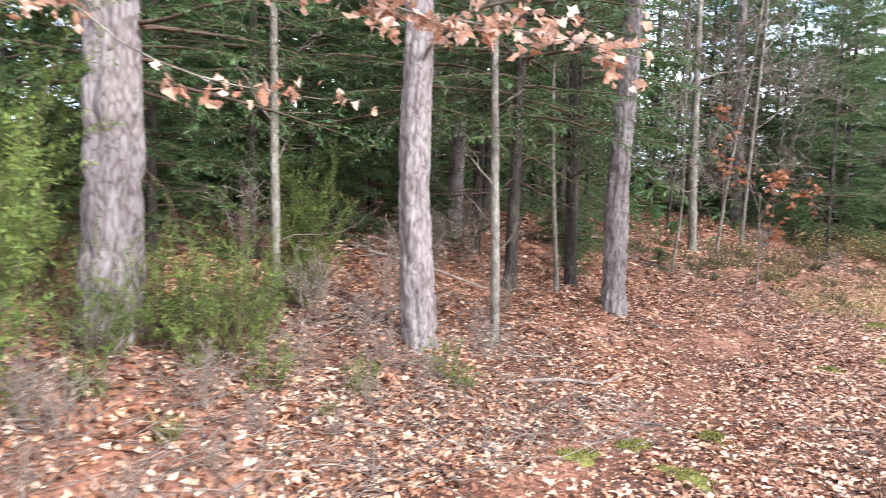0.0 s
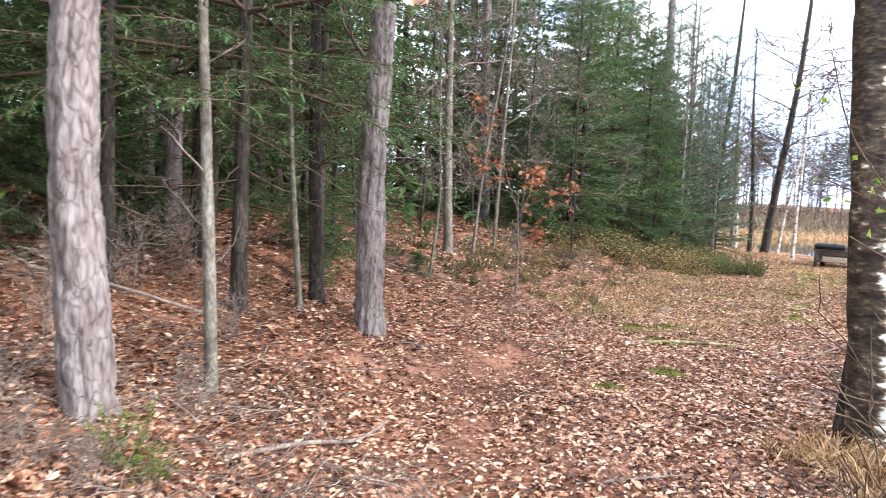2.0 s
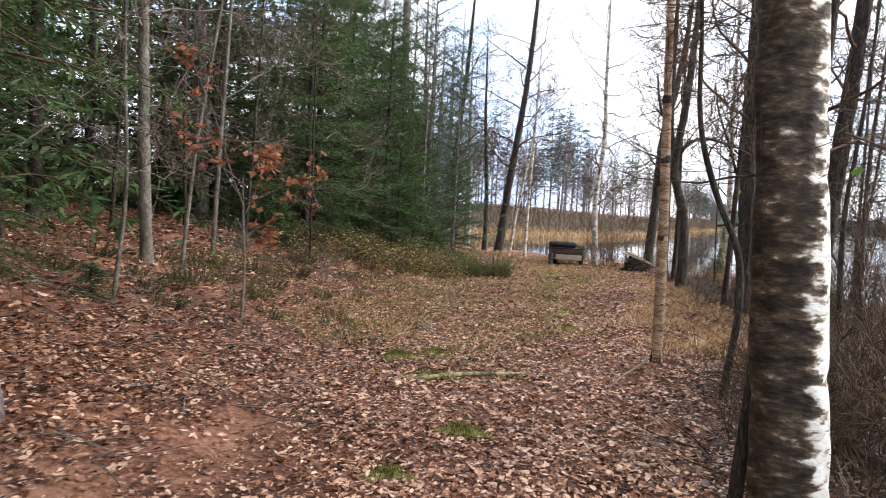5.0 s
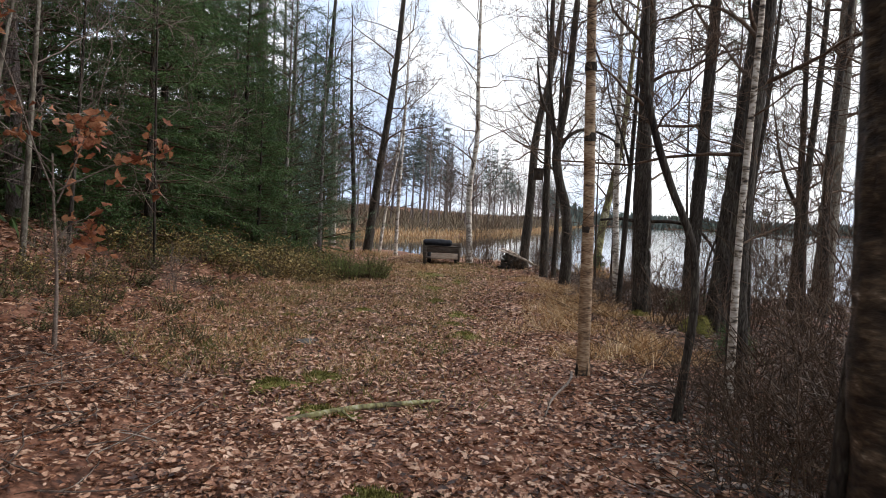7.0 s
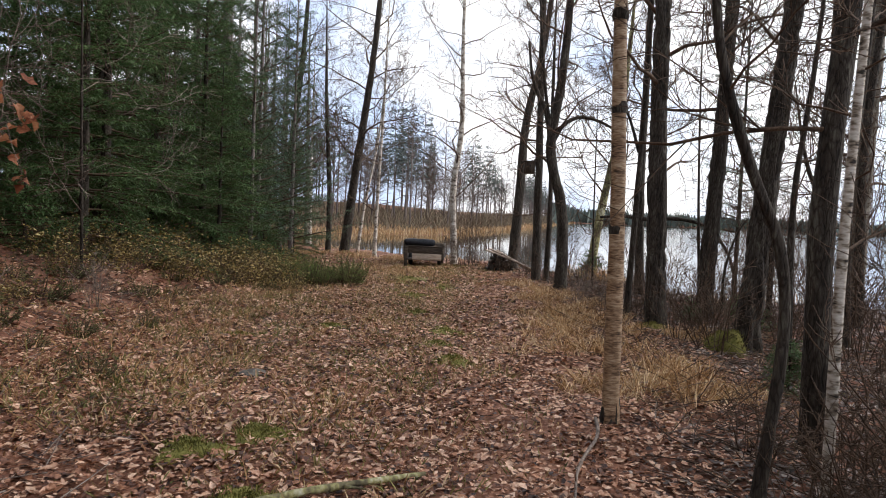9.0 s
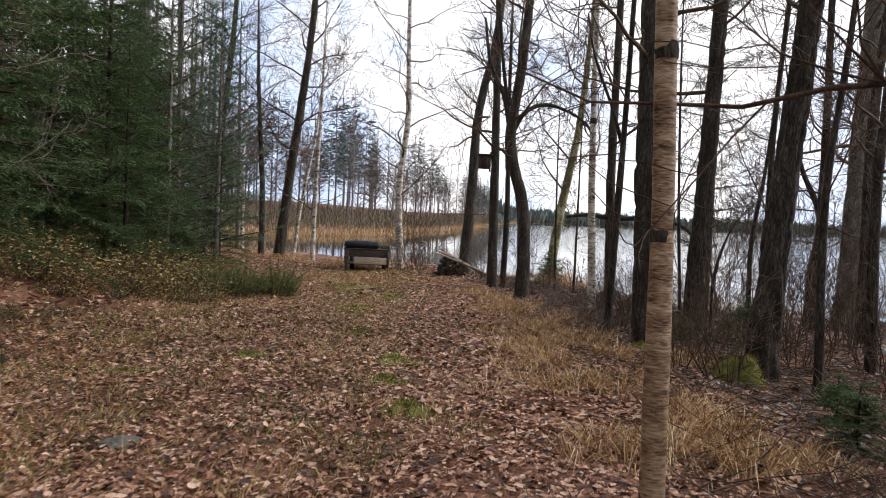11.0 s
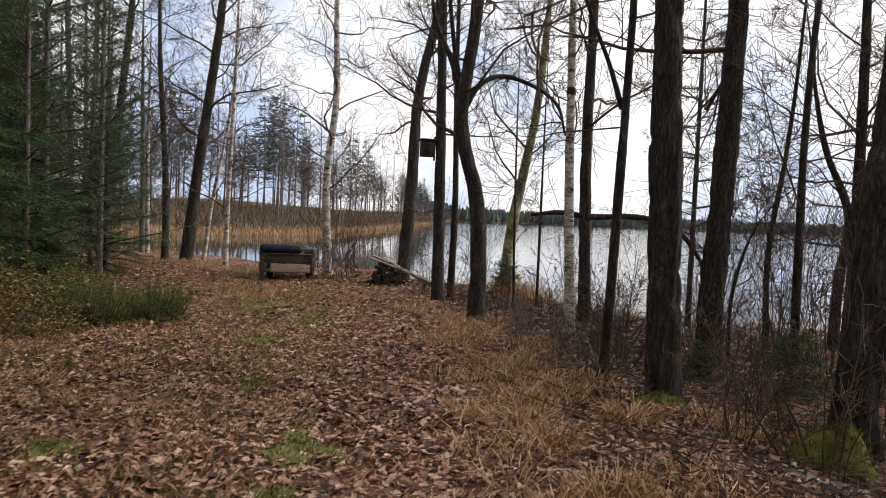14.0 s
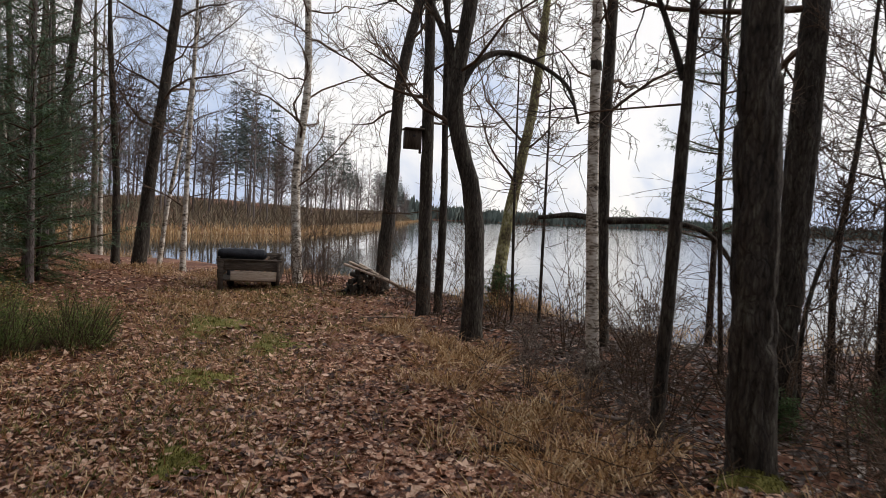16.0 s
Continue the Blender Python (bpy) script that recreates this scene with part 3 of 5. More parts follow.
blades(shade_crown, cway * (crown_rng.uniform(0.1, 1, cn) * (2.5 - 1.9 * cu))[:, None] * (1, 1, 0) + np.stack([0 * cu, 0 * cu, 6.6 + 4.5 * cu], 1), cway, 0.7, 0.24, 0.1, np.cross(cway, crown_rng.normal(0, 0.5, (cn, 3)) + (0, 0, 1)))
shade_crown = shade_crown.mesh("crown", M_PINENEEDLE)
for ex, ey, er in ((-9.86, 6.6, 0.12), (-9.7, 7.05, 0.07), (-11.2, 4.6, 0.09), (-12.5, 7.8, 0.12), (-13.5, 5.0, 0.13), (-10.4, 9.4, 0.08), (-13.0, 10.5, 0.12), (-15.5, 8.2, 0.14), (-11.9, 12.5, 0.1), (-11.0, 2.2, 0.1), (-14.5, 13.5, 0.13), (-12.4, 0.3, 0.12), (-16.5, 11.0, 0.13), (-15.5, 2.0, 0.14)):
    tree = bare_tree("forest_trunk", ex, ey, er, [(RNG.normal(0, 0.1), RNG.normal(0, 0.1), 3.0)], 11, M_PINE if er > 0.11 else M_ALDER, "shaded trunk deeper in the wood", limbs=9, low=0.8, reach=1.2, kids=4, depth=1, twig=M_DEADTWIG, seen=5, group="shaded trunks of the wood", sides=10)
    part("crown", shade_crown, None, tree)
bare_tree("grey_tree", -8.92, 11.4, 0.075, [(-0.05, -0.07, 1.6), (-0.08, -0.13, 3.7)], 9, M_GREYBARK, "crooked grey tree with a dark burl", limbs=9, low=1.4, reach=2.0, twig=M_DEADTWIG, group="grey trees on the bank")
bare_tree("grey_tree", -8.7, 11.8, 0.025, [(0.1, 0.1, 1.6), (0.3, 0.3, 3.7)], 7, M_GREYBARK, "thin grey stem leaning beside a burled tree", limbs=8, low=1.2, reach=1.8, twig=M_DEADTWIG, group="grey trees on the bank")
bare_tree("grey_tree", -9.3, 13.4, 0.035, [(0.0, 0.1, 1.6), (0.1, 0.1, 3.7)], 9, M_GREYBARK, "thin grey tree with a fan of bare twigs", limbs=12, low=1.4, reach=2.6, twig=M_DEADTWIG, group="grey trees on the bank")
bare_tree("grey_tree", -7.9, 9.6, 0.02, [(0.08, 0.06, 1.2), (0.0, 0.1, 2.2)], 4.5, M_GREYBARK, "thin crooked sapling on the leafy bank", limbs=8, low=1.0, reach=1.3, twig=M_DEADTWIG, group="grey trees on the bank")
for gx_, gy_, gr in ((-9.6, 14.8, 0.025), (-10.8, 12.9, 0.03), (-8.8, 15.8, 0.018), (-11.4, 15.6, 0.035), (-10.2, 10.4, 0.025)):
    bare_tree("grey_tree", gx_, gy_, gr, [(RNG.normal(0, 0.15), RNG.normal(0, 0.15), 2.5)], 8, M_ALDER, "thin dark tree with a fan of bare twigs", limbs=13, low=1.0, reach=2.6, kids=7, twig=M_DEADTWIG, group="grey trees on the bank")
tall_pine(-12.4, 17.6, 0.15, [(-0.1, -0.1, 3.0)], 15, "tall dark pine behind spruces", 0.2)
tall_pine(-11.45, 28.0, 0.2, [(-0.05, 0, 3.0), (-0.1, 0, 6)], 17, "tall dark pine rising over the spruces", 0.2, 9)

def bark_bands(tree, x, y, r, ups, top, heights, foot):
    """Dark rolled bands of bark round a birch, and its dark rough foot."""
    line = spline(stem_line(x, y, ups, top), 200)
    for h in heights:
        i = int(np.argmin(np.abs(line[:, 2] - h)))
        g = Geo()
        tube(g, line[i - 1:i + 2], r * np.array([0.9, 1.0, 0.9]), 22, 0.35, 14, h)
        part("bark_band", g, M_ALDER, tree, "dark peeled ring", smooth=True)
    k = line[:, 2] < foot
    g = Geo()
    n = int(k.sum())
    tube(g, line[k], np.interp(np.linspace(0, 1, n), [0, 0.3, 0.92, 1], [r * 1.45, r * 1.2, r * 1.12, r * 0.9]), 22, 0.35, 11, x, 0.5, 0.2)
    part("bark_foot", g, M_ALDER, tree, "dark rough bark", smooth=True)


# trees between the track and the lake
bare_tree("birch_tree", -1.87, 7.42, 0.18, [(-0.13, -0.07, 1.7), (-0.23, -0.12, 3.2)], 11, M_BIRCHOLD, "stout white birch, dark brown on one side", limbs=4, low=4.2, reach=1.8, plate=0.1, flare=0.35, sides=40, rough=0.1, group="birches")
strip = [(-0.03, 0, 1.5), (-0.1, 0, 3.3)]
bark_bands(bare_tree("birch_tree", -2.52, 11.88, 0.056, strip, 8, M_BIRCHTAN, "slim tan birch with dark peeling rings", limbs=3, low=3.4, reach=1.3, flare=0.4, sides=24, rough=0.12, group="birches"), 0, 0, 0.057, strip, 8, (1.42, 2.3, 2.93), 0.25)
white = [(-0.11, 0.02, 1.9), (-0.16, 0.02, 3.7)]
bark_bands(bare_tree("birch_tree", -1.07, 19.9, 0.06, white, 9, M_BIRCH, "slim white birch with dark scars", limbs=6, low=2.6, reach=1.6, flare=0.3, sides=20, group="birches"), 0, 0, 0.06, white, 9, (1.9, 3.1), 0.22)
bare_tree("birch_tree", -4.55, 28.5, 0.095, [(-0.11, 0.02, 2.4), (0.05, 0, 4.1), (0.0, 0, 5.8)], 11, M_BIRCH, "crooked birch with pale lichened bark beside a trailer", limbs=12, low=2.0, reach=2.8, flare=0.2, group="birches")
bare_tree("birch_tree", -8.05, 31.25, 0.055, [(0.16, -0.02, 1.3), (0.6, 0, 4)], 7, M_BIRCH, "thin leaning white birch at the shore", limbs=8, low=1.6, reach=2.2, group="birches")
bare_tree("birch_tree", -7.3, 30.4, 0.06, [(0.02, 0, 1.3), (0.14, -0.02, 5.5)], 9, M_BIRCH, "thin straight white birch at the shore", limbs=12, low=1.6, reach=2.6, group="birches")
bare_tree("birch_tree", -1.5, 10.75, 0.03, [(0.0, 0, 1.5), (0.05, 0, 3.0)], 6, M_BIRCH, "young white birch in the thicket", limbs=6, low=1.5, reach=1.1, group="birches")
bare_tree("birch_tree", -1.15, 11.7, 0.085, [(-0.06, -0.01, 1.6), (0.04, 0, 3.3)], 10, M_ALDER, "dark mottled birch in the lakeside thicket", limbs=7, low=2.2, reach=1.8, sides=24, group="birches")


def lakeside(x, y, r, ups, top, label, bark=None, **kw):
    return bare_tree("alder_tree", x, y, r, ups, top, bark or M_ALDER, label, group="lakeside alders", **kw)


lakeside(-1.93, 10.6, 0.032, [(0.0, 0.0, 1.5), (-0.12, -0.02, 1.75), (-0.34, -0.03, 2.4), (-0.42, -0.04, 3.4)], 6, "thin dark alder with a sharp kink", limbs=7, low=2.2, reach=1.3)
lakeside(-2.15, 7.5, 0.032, [(0.08, 0, 1.2), (0.16, 0.02, 2.2)], 6, "thin dark alder close by a stout birch", limbs=6, low=1.8, reach=1.2)
lakeside(-1.05, 17.05, 0.138, [(-0.09, 0.01, 1.55), (-0.13, 0.01, 2.95)], 12, "thick dark alder with furrowed bark", limbs=5, low=2.6, reach=2.2, plate=0.24, sides=52)
lakeside(0.0, 18.5, 0.13, [(0.06, 0, 1.7), (0.12, 0, 3.4)], 12, "thick dark alder leaning to the lake", limbs=5, low=2.8, reach=2.4, plate=0.24, sides=48)
lakeside(-0.24, 15.8, 0.14, [(0.12, 0, 1.9), (0.22, 0, 3.0)], 12, "dark alder with a mossy foot", limbs=3, low=3.6, reach=2.2, plate=0.24, sides=48)
lakeside(2.75, 19.5, 0.18, [(0.05, 0, 2.6), (0.1, 0, 4.3)], 12, "thick grey alder at the water", M_GREYBARK, limbs=6, low=2.4, reach=2.4, sides=24)
lakeside(-2.84, 27.5, 0.14, [(0.13, 0, 2.3), (0.21, -0.02, 4.2), (0.5, -0.05, 5.7)], 11, "leaning dark alder at the shore", limbs=7, low=3.4, reach=2.0)
lakeside(-2.36, 24.0, 0.1, [(-0.04, 0.01, 2.2), (-0.1, 0.01, 4.8)], 11, "dark alder that carries a nest box", limbs=6, low=2.9, reach=1.9)
lakeside(-2.1, 24.3, 0.06, [(0.02, 0, 1.8), (-0.02, 0, 3.1)], 8, "slim alder behind another", limbs=5, low=2.0, reach=1.3)
sinuous = lakeside(-1.97, 21.9, 0.12, [(0.0, 0.01, 0.9), (-0.07, 0.01, 1.8), (-0.33, 0.04, 2.8), (-0.2, 0.03, 4.2)], 10, "dark alder with a sinuous trunk", limbs=6, low=2.8, reach=1.9, sides=24, plate=0.08)
lakeside(-1.98, 21.95, 0.05, [(-0.15, 0.03, 2.2), (-0.5, 0.04, 4.2)], 8, "second stem of a sinuous alder", limbs=4, low=3.0, reach=1.4)
lakeside(-0.82, 26.0, 0.11, [(0.1, 0, 1.2), (0.25, 0, 2.2), (0.5, 0, 3.6), (0.68, 0, 5.6)], 9, "crooked alder covered with yellow lichen", M_LICHEN, limbs=7, low=2.4, reach=2.2)
lakeside(-0.42, 21.5, 0.085, [(-0.09, 0.02, 2.4), (-0.09, 0.02, 4.2)], 11, "straight dark alder with rough bark", limbs=5, low=2.8, reach=1.9)
forked = lakeside(-1.35, 17.8, 0.045, [(0.05, 0, 1.3), (0.1, 0, 3.0)], 8, "slim reddish alder that forks high up", limbs=6, low=2.3, reach=1.6, sides=16)
lakeside(2.15, 19.3, 0.07, [(0.0, 0, 2.3), (-0.05, 0, 4.8)], 9, "slim dark alder at the water", limbs=6, low=2.0, reach=1.8)
lakeside(2.3, 18.3, 0.08, [(-0.05, 0, 3.4), (0.1, 0, 5.3)], 9, "slim dark alder at the water", limbs=6, low=2.2, reach=1.8)
lakeside(0.4, 20.1, 0.025, [(-0.13, 0.02, 1.9), (-0.2, 0.03, 3.6)], 7, "thin dark alder pole in the brush", limbs=5, low=2.0, reach=1.0)
lakeside(0.0, 15.1, 0.036, [(-0.04, 0, 2.1), (0.05, 0, 3.0)], 7, "slim forked alder in the brush", limbs=6, low=1.8, reach=1.5)
lakeside(1.1, 16.1, 0.06, [(-0.08, 0, 2.0), (0.0, 0, 3.5)], 8, "slim dark alder in the brush", limbs=6, low=1.8, reach=1.6)
lakeside(1.1, 18.7, 0.045, [(0.0, 0, 3.4), (0.07, 0, 4.4)], 8, "thin dark alder in the brush", limbs=6, low=1.8, reach=1.6)
lakeside(-1.1, 23.4, 0.022, [(-0.05, 0, 1.5)], 5, "thin dark alder pole in the brush", limbs=4, low=1.0, reach=1.0)
lakeside(-0.75, 23.2, 0.022, [(0.0, 0, 1.5)], 5, "thin dark alder pole in the brush", limbs=4, low=1.0, reach=1.0)
lakeside(1.3, 19.6, 0.034, [(-0.05, 0, 1.2), (0.1, 0, 2.4)], 6, "thin crooked alder at the water", limbs=6, low=1.0, reach=1.5)
lakeside(0.37, 18.75, 0.02, [(0.03, 0, 0.9), (0.3, 0, 1.6), (0.75, 0, 2.0), (1.6, 0, 2.1)], 2.2, "alder stem arching over to the water", limbs=6, low=0.9, reach=0.8)
lakeside(-8.45, 31.0, 0.15, [(0.22, -0.03, 2.0), (0.78, -0.1, 6.6)], 13, "tall leaning dark alder at the shore", limbs=9, low=3.0, reach=3.0)
lakeside(-9.05, 31.3, 0.09, [(-0.03, 0, 2.0), (-0.24, 0.03, 5.0)], 9, "slim dark alder at the shore", limbs=9, low=2.6, reach=2.2)
lakeside(-11.5, 33.5, 0.135, [(0.44, -0.06, 3.8), (0.74, -0.1, 6.8)], 13, "dark alder at the cove", limbs=10, low=2.4, reach=3.2)
for ax, ay, ar in ((0.9, 12.5, 0.1), (1.8, 10.2, 0.12), (0.2, 9.4, 0.07), (3.3, 14.0, 0.13), (4.4, 11.0, 0.14), (5.0, 16.0, 0.1), (1.2, 7.2, 0.09), (3.0, 7.8, 0.12), (-0.2, 6.2, 0.06)):
    lakeside(ax, ay, ar, [(RNG.normal(0, 0.15), RNG.normal(0, 0.1), 3.0)], 10, "dark alder of the lakeside belt", limbs=7, low=1.8, reach=1.8)

lake_pine = conifer("lakeside_pine", 8.5, 0.05, 1.7, lambda u: 1.1 * (1 - u) ** 0.5 + 0.2, "thin lakeside pine with sparse tufts of needles", M_ALDER, M_PINENEEDLE, 12, 3, needle=0.1, width=0.011, step=0.06, droop=0.2, twigs=3, rise=0.1, upto=7.5, dead=8, around=5)
stand(lake_pine, 2.2, 23.8, 0.6)

lakeside(2.3, 19.8, 0.06, [(0.02, 0, 0.9), (0.1, 0, 1.7), (-0.25, 0, 2.5)], 4.2, "low crooked alder at the water", limbs=7, low=1.0, reach=1.8)


def bough(tree, pts, r, kids=7):
    """A long shaped bough with side twigs, from points about the tree's foot."""
    g = Geo()
    line = spline(pts, 22)
    tube(g, line, np.linspace(r, r * 0.35, 22), 7, 0.2, 9)
    for k in RNG.integers(5, 22, kids):
        twiggy(g, line[k], RNG.normal(0, 1, 3) + (0, 0, 0.3), RNG.uniform(0.5, 1.1), r * 0.3, 1, 0.2, 0.2, 5)
    part("bough", g, M_ALDER, tree, smooth=True)


bough(sinuous, [(-0.3, 0.04, 3.1), (-0.1, 0.1, 3.45), (0.25, 0.25, 3.65), (0.7, 0.3, 3.57), (1.11, 0.14, 3.26), (1.21, -0.09, 2.77)], 0.05, 10)
bough(sinuous, [(-0.32, 0.02, 2.9), (-0.5, 0.13, 3.79), (-0.73, 0.17, 4.28), (-0.89, 0.23, 5.2)], 0.06)
bough(forked, [(0.06, 0.02, 2.55), (-0.06, 0.1, 2.98), (-0.19, 0.18, 3.35), (-0.31, 0.21, 3.7), (-0.4, 0.24, 4.2)], 0.028)

# a low bent branch before the water
g = Geo()
tube(g, spline([(-0.45, 21.48, 1.28), (-0.88, 21.55, 1.33), (-1.27, 21.6, 1.28)], 12), np.linspace(0.045, 0.025, 12), 8, 0.3, 12)
tube(g, spline([(-0.45, 21.48, 1.28), (0.42, 21.38, 1.29), (0.75, 21.33, 1.2), (1.1, 21.3, 0.85), (1.5, 21.3, -0.35)], 24), np.linspace(0.045, 0.02, 24), 8, 0.3, 12)
tagged(part("bent_branch", g, M_ALDER), "dark bent branch lying level before the water", "branch")

# ---------- spruces and pines of the wood ----------
spruce_a = conifer("spruce_tree", 9.0, 0.1, 0.5, lambda u: 2.3 * (1 - u) ** 0.8 + 0.15, "dense dark green spruce with drooping boughs", M_ALDER, M_SPRUCE, 20, 6, needle=0.1, width=0.017, step=0.062, twigs=6, upto=7.2, around=4, group="spruces of the wood", dead=4)
stand(spruce_a, -10.6, 19.6)
spruce_b = conifer("spruce_tree", 7.0, 0.08, 0.35, lambda u: 1.9 * (1 - u) ** 0.9 + 0.15, "young green spruce with low boughs", M_ALDER, M_SPRUCE, 17, 6, needle=0.085, width=0.015, step=0.055, twigs=7, upto=6.3, around=4, group="spruces of the wood", dead=3)
stand(spruce_b, -9.9, 22.4)
pine_a = conifer("young_pine", 9.5, 0.075, 0.7, lambda u: 1.75 * (1 - u) ** 0.8 + 0.25, "young grey-green pine with tiers of soft needles", M_PINE, M_PINENEEDLE, 14, 5, needle=0.12, width=0.012, step=0.075, droop=0.1, twigs=5, rise=0.2, upto=8.5, group="young pines", dead=3, around=4)
stand(pine_a, -9.6, 25.3)
spruce_c = conifer("spruce_tree", 9.0, 0.1, 0.4, lambda u: 2.4 * (1 - u) ** 0.8 + 0.15, "dark spruce deep in the wood", M_ALDER, M_SPRUCE, 14, 5, needle=0.24, width=0.065, step=0.24, twigs=5, upto=8.5, group="spruces of the wood", dead=3, around=3)
stand(spruce_c, -14.6, 19.0)
spruce_d = conifer("spruce_tree", 8.0, 0.06, 1.9, lambda u: 1.7 * (1 - u) ** 0.8 + 0.15, "thin spruce with green boughs above head height", M_ALDER, M_SPRUCE, 10, 5, needle=0.065, width=0.012, step=0.05, twigs=6, upto=4.6, group="spruces of the wood", dead=9, around=3)
stand(spruce_d, -7.5, 7.0)
for sx, sy, turn, size in ((-6.75, 5.35, 2.5, 1.15), (-7.3, 4.4, 1.0, 1.0), (-8.4, 6.0, 3.0, 1.1), (-6.8, 1.2, 4.0, 1.0), (-8.9, 2.9, 0.5, 1.0)):
    put(spruce_d, sx, sy, turn, size, 0.05)
for sx, sy in ((-19, 3), (-18.5, 6.5), (-20, 10), (-19, 13.5), (-21, 16.5), (-20.5, -1), (-18, -4.5), (-15, -5), (-12, -5.5), (-21, 20), (-22, 7), (-22.5, 13), (-20, 25), (-16.2, 33.5), (-18.5, 28.5), (-16.8, 0.2), (-17.2, 3.8), (-15.8, 7.4), (-17.6, 10.2), (-16.9, 13.0), (-18.4, 16.2), (-24, 4), (-24, 9.5), (-24.5, 16), (-14, -3.5), (-13.2, 2.4), (-13.6, 12.8)):
    put(spruce_c, sx, sy, sx * 1.7, 1.35 + 0.2 * math.sin(sy), 0.05)
for sx, sy, size in ((-9.0, 26.4, 0.85), (-9.3, 23.9, 0.8), (-9.6, 28.6, 0.75), (-12.5, 30.5, 1.1), (-11.2, 25.0, 1.05), (-12.4, 26.4, 1.15)):
    put(pine_a, sx, sy, sy, size, 0.05)
for sx, sy, kind, turn, size in ((-11.9, 21.6, 0, 1.0, 1.15), (-12.3, 18.0, 1, 2.0, 1.1), (-10.9, 27.2, 2, 0.7, 1.0), (-9.9, 28.4, 2, 2.2, 0.8), (-13.8, 20.0, 0, 4.0, 1.25), (-13.8, 29.5, 2, 1.0, 1.2), (-14.9, 16.9, 0, 0.4, 1.2),
                              (-9.9, 17.7, 1, 3.3, 0.9), (-9.7, 24.4, 1, 1.2, 0.62), (-9.1, 27.0, 1, 2.2, 0.5), (-10.6, 26.2, 1, 0.2, 0.8), (-9.2, 21.6, 1, 4.1, 0.6), (-11.6, 23.6, 0, 5.1, 1.0), (-12.6, 10.6, 0, 1.8, 1.1), (-11.7, 8.4, 1, 0.8, 1.0), (-13.8, 7.0, 0, 3.8, 1.1), (-10.9, 5.6, 1, 0.8, 0.8), (-12.3, 3.6, 0, 5.2, 1.05), (-9.4, 3.9, 1, 2.0, 0.75), (-10.2, 1.3, 0, 0.3, 0.95), (-8.2, 1.6, 1, 4.0, 0.72), (-9.3, -0.9, 1, 2.9, 0.95), (-8.0, -2.6, 0, 1.9, 0.9), (-11.8, -2.0, 0, 3.3, 1.1), (-14.5, 1.0, 0, 1.3, 1.2), (-15.6, 5.2, 0, 0.1, 1.3), (-15.0, 10.5, 0, 2.4, 1.2), (-16.5, 14.0, 0, 4.6, 1.3), (-17.5, 8.5, 0, 5.5, 1.4), (-8.6, 8.3, 1, 5.9, 0.5), (-16.5, -2.0, 0, 3.0, 1.3), (-18, 18.5, 0, 1.0, 1.4), (-17, 23, 0, 2.0, 1.4), (-16.5, 30, 2, 3.0, 1.4)):
    put(spruce_c if kind == 0 and sx < -12.5 else (spruce_a, spruce_b, pine_a)[kind], sx, sy, turn, size, 0.05)

# ---------- leaf litter ----------
def scatter(n, x0, x1, y0, y1):
    x, y = RNG.uniform(x0, x1, n), RNG.uniform(y0, y1, n)
    keep = shore_gap(x, y) > 0.6
    return x[keep], y[keep]


def lay(x, y, lift=0.012, rise=0.02):
    f = vnoise(np.stack([x * 6, y * 6, x * 0], 1)) * 0.02
    return np.stack([x, y, height(x, y) + f + lift + RNG.uniform(0, rise, len(x))], 1)


litter, rotten = Geo(), Geo()
for n, bx, s, lobed in ((80000, (-7.5, -0.8, 1.5, 14.0), 0.049, 0), (6000, (-7.5, -0.8, 1.5, 16.0), 0.074, 1), (44000, (-7.5, -0.8, 14.0, 21.0), 0.055, 0), (4500, (-7.5, -0.8, 15.0, 22.0), 0.082, 1),
                        (18000, (-9.0, 1.5, 21.0, 31.0), 0.08, 0), (18000, (-14, -7.5, 1.0, 20.0), 0.088, 0), (16000, (-0.8, 4, 6.0, 22.0), 0.065, 0), (9000, (-7, 3, -3.0, 1.5), 0.07, 0), (2500, (-6.5, -2, -0.5, 3.0), 0.09, 1), (11000, (-0.8, 10, -4.0, 22.0), 0.09, 0), (7000, (-16, -7.0, -6.0, 1.0), 0.1, 0), (4000, (-20, -14, 0.0, 30.0), 0.12, 0), (4000, (-16, -9, 20.0, 33.0), 0.11, 0)):
    x, y = scatter(n, *bx)
    bare = vnoise(np.stack([x * 0.9, y * 0.5, x * 0 + 3], 1)) + 0.35 * vnoise(np.stack([x * 3, y * 3, x * 0], 1)) + RNG.normal(0, 0.12, len(x))
    worn = np.clip(1 - np.abs(x - np.interp(y, [2, 4, 5.5, 8.2, 10.4, 14], [-3.0, -3.6, -4.25, -5.1, -5.5, -5.9])) / 1.1, 0, 1) * np.clip((13 - y) / 6, 0, 1)
    keep = bare > 0.2 + 0.75 * worn
    p, sz = lay(x[keep], y[keep]), RNG.uniform(0.5, 1.4, keep.sum()) * s
    # Lakeward of this line lie the damp leaves with shade in their colour.
    damp = p[:, 0] + RNG.normal(0, 0.35, len(p)) > np.interp(p[:, 1], [5, 8, 11, 13, 15, 22, 26], [-1.5, -2.0, -2.0, -0.9, -0.8, -1.5, -2.6])
    for heap_of, mask in ((litter, ~damp), (rotten, damp)):
        if not mask.any():
            continue
        if lobed:
            leaves(heap_of, p[mask], sz[mask], 0.26, 0.3)
        else:
            small_leaves(heap_of, p[mask], sz[mask])
x, y = scatter(18000, -5.2, -1.6, 1.5, 9.0)
small_leaves(litter, lay(x, y, 0.004, 0.01), RNG.uniform(0.015, 0.04, len(x)), 0.3)
tagged(part("leaf_litter", litter, M_LEAF), "thick litter of brown and pinkish fallen leaves on the track", "leaves", kind="stuff")
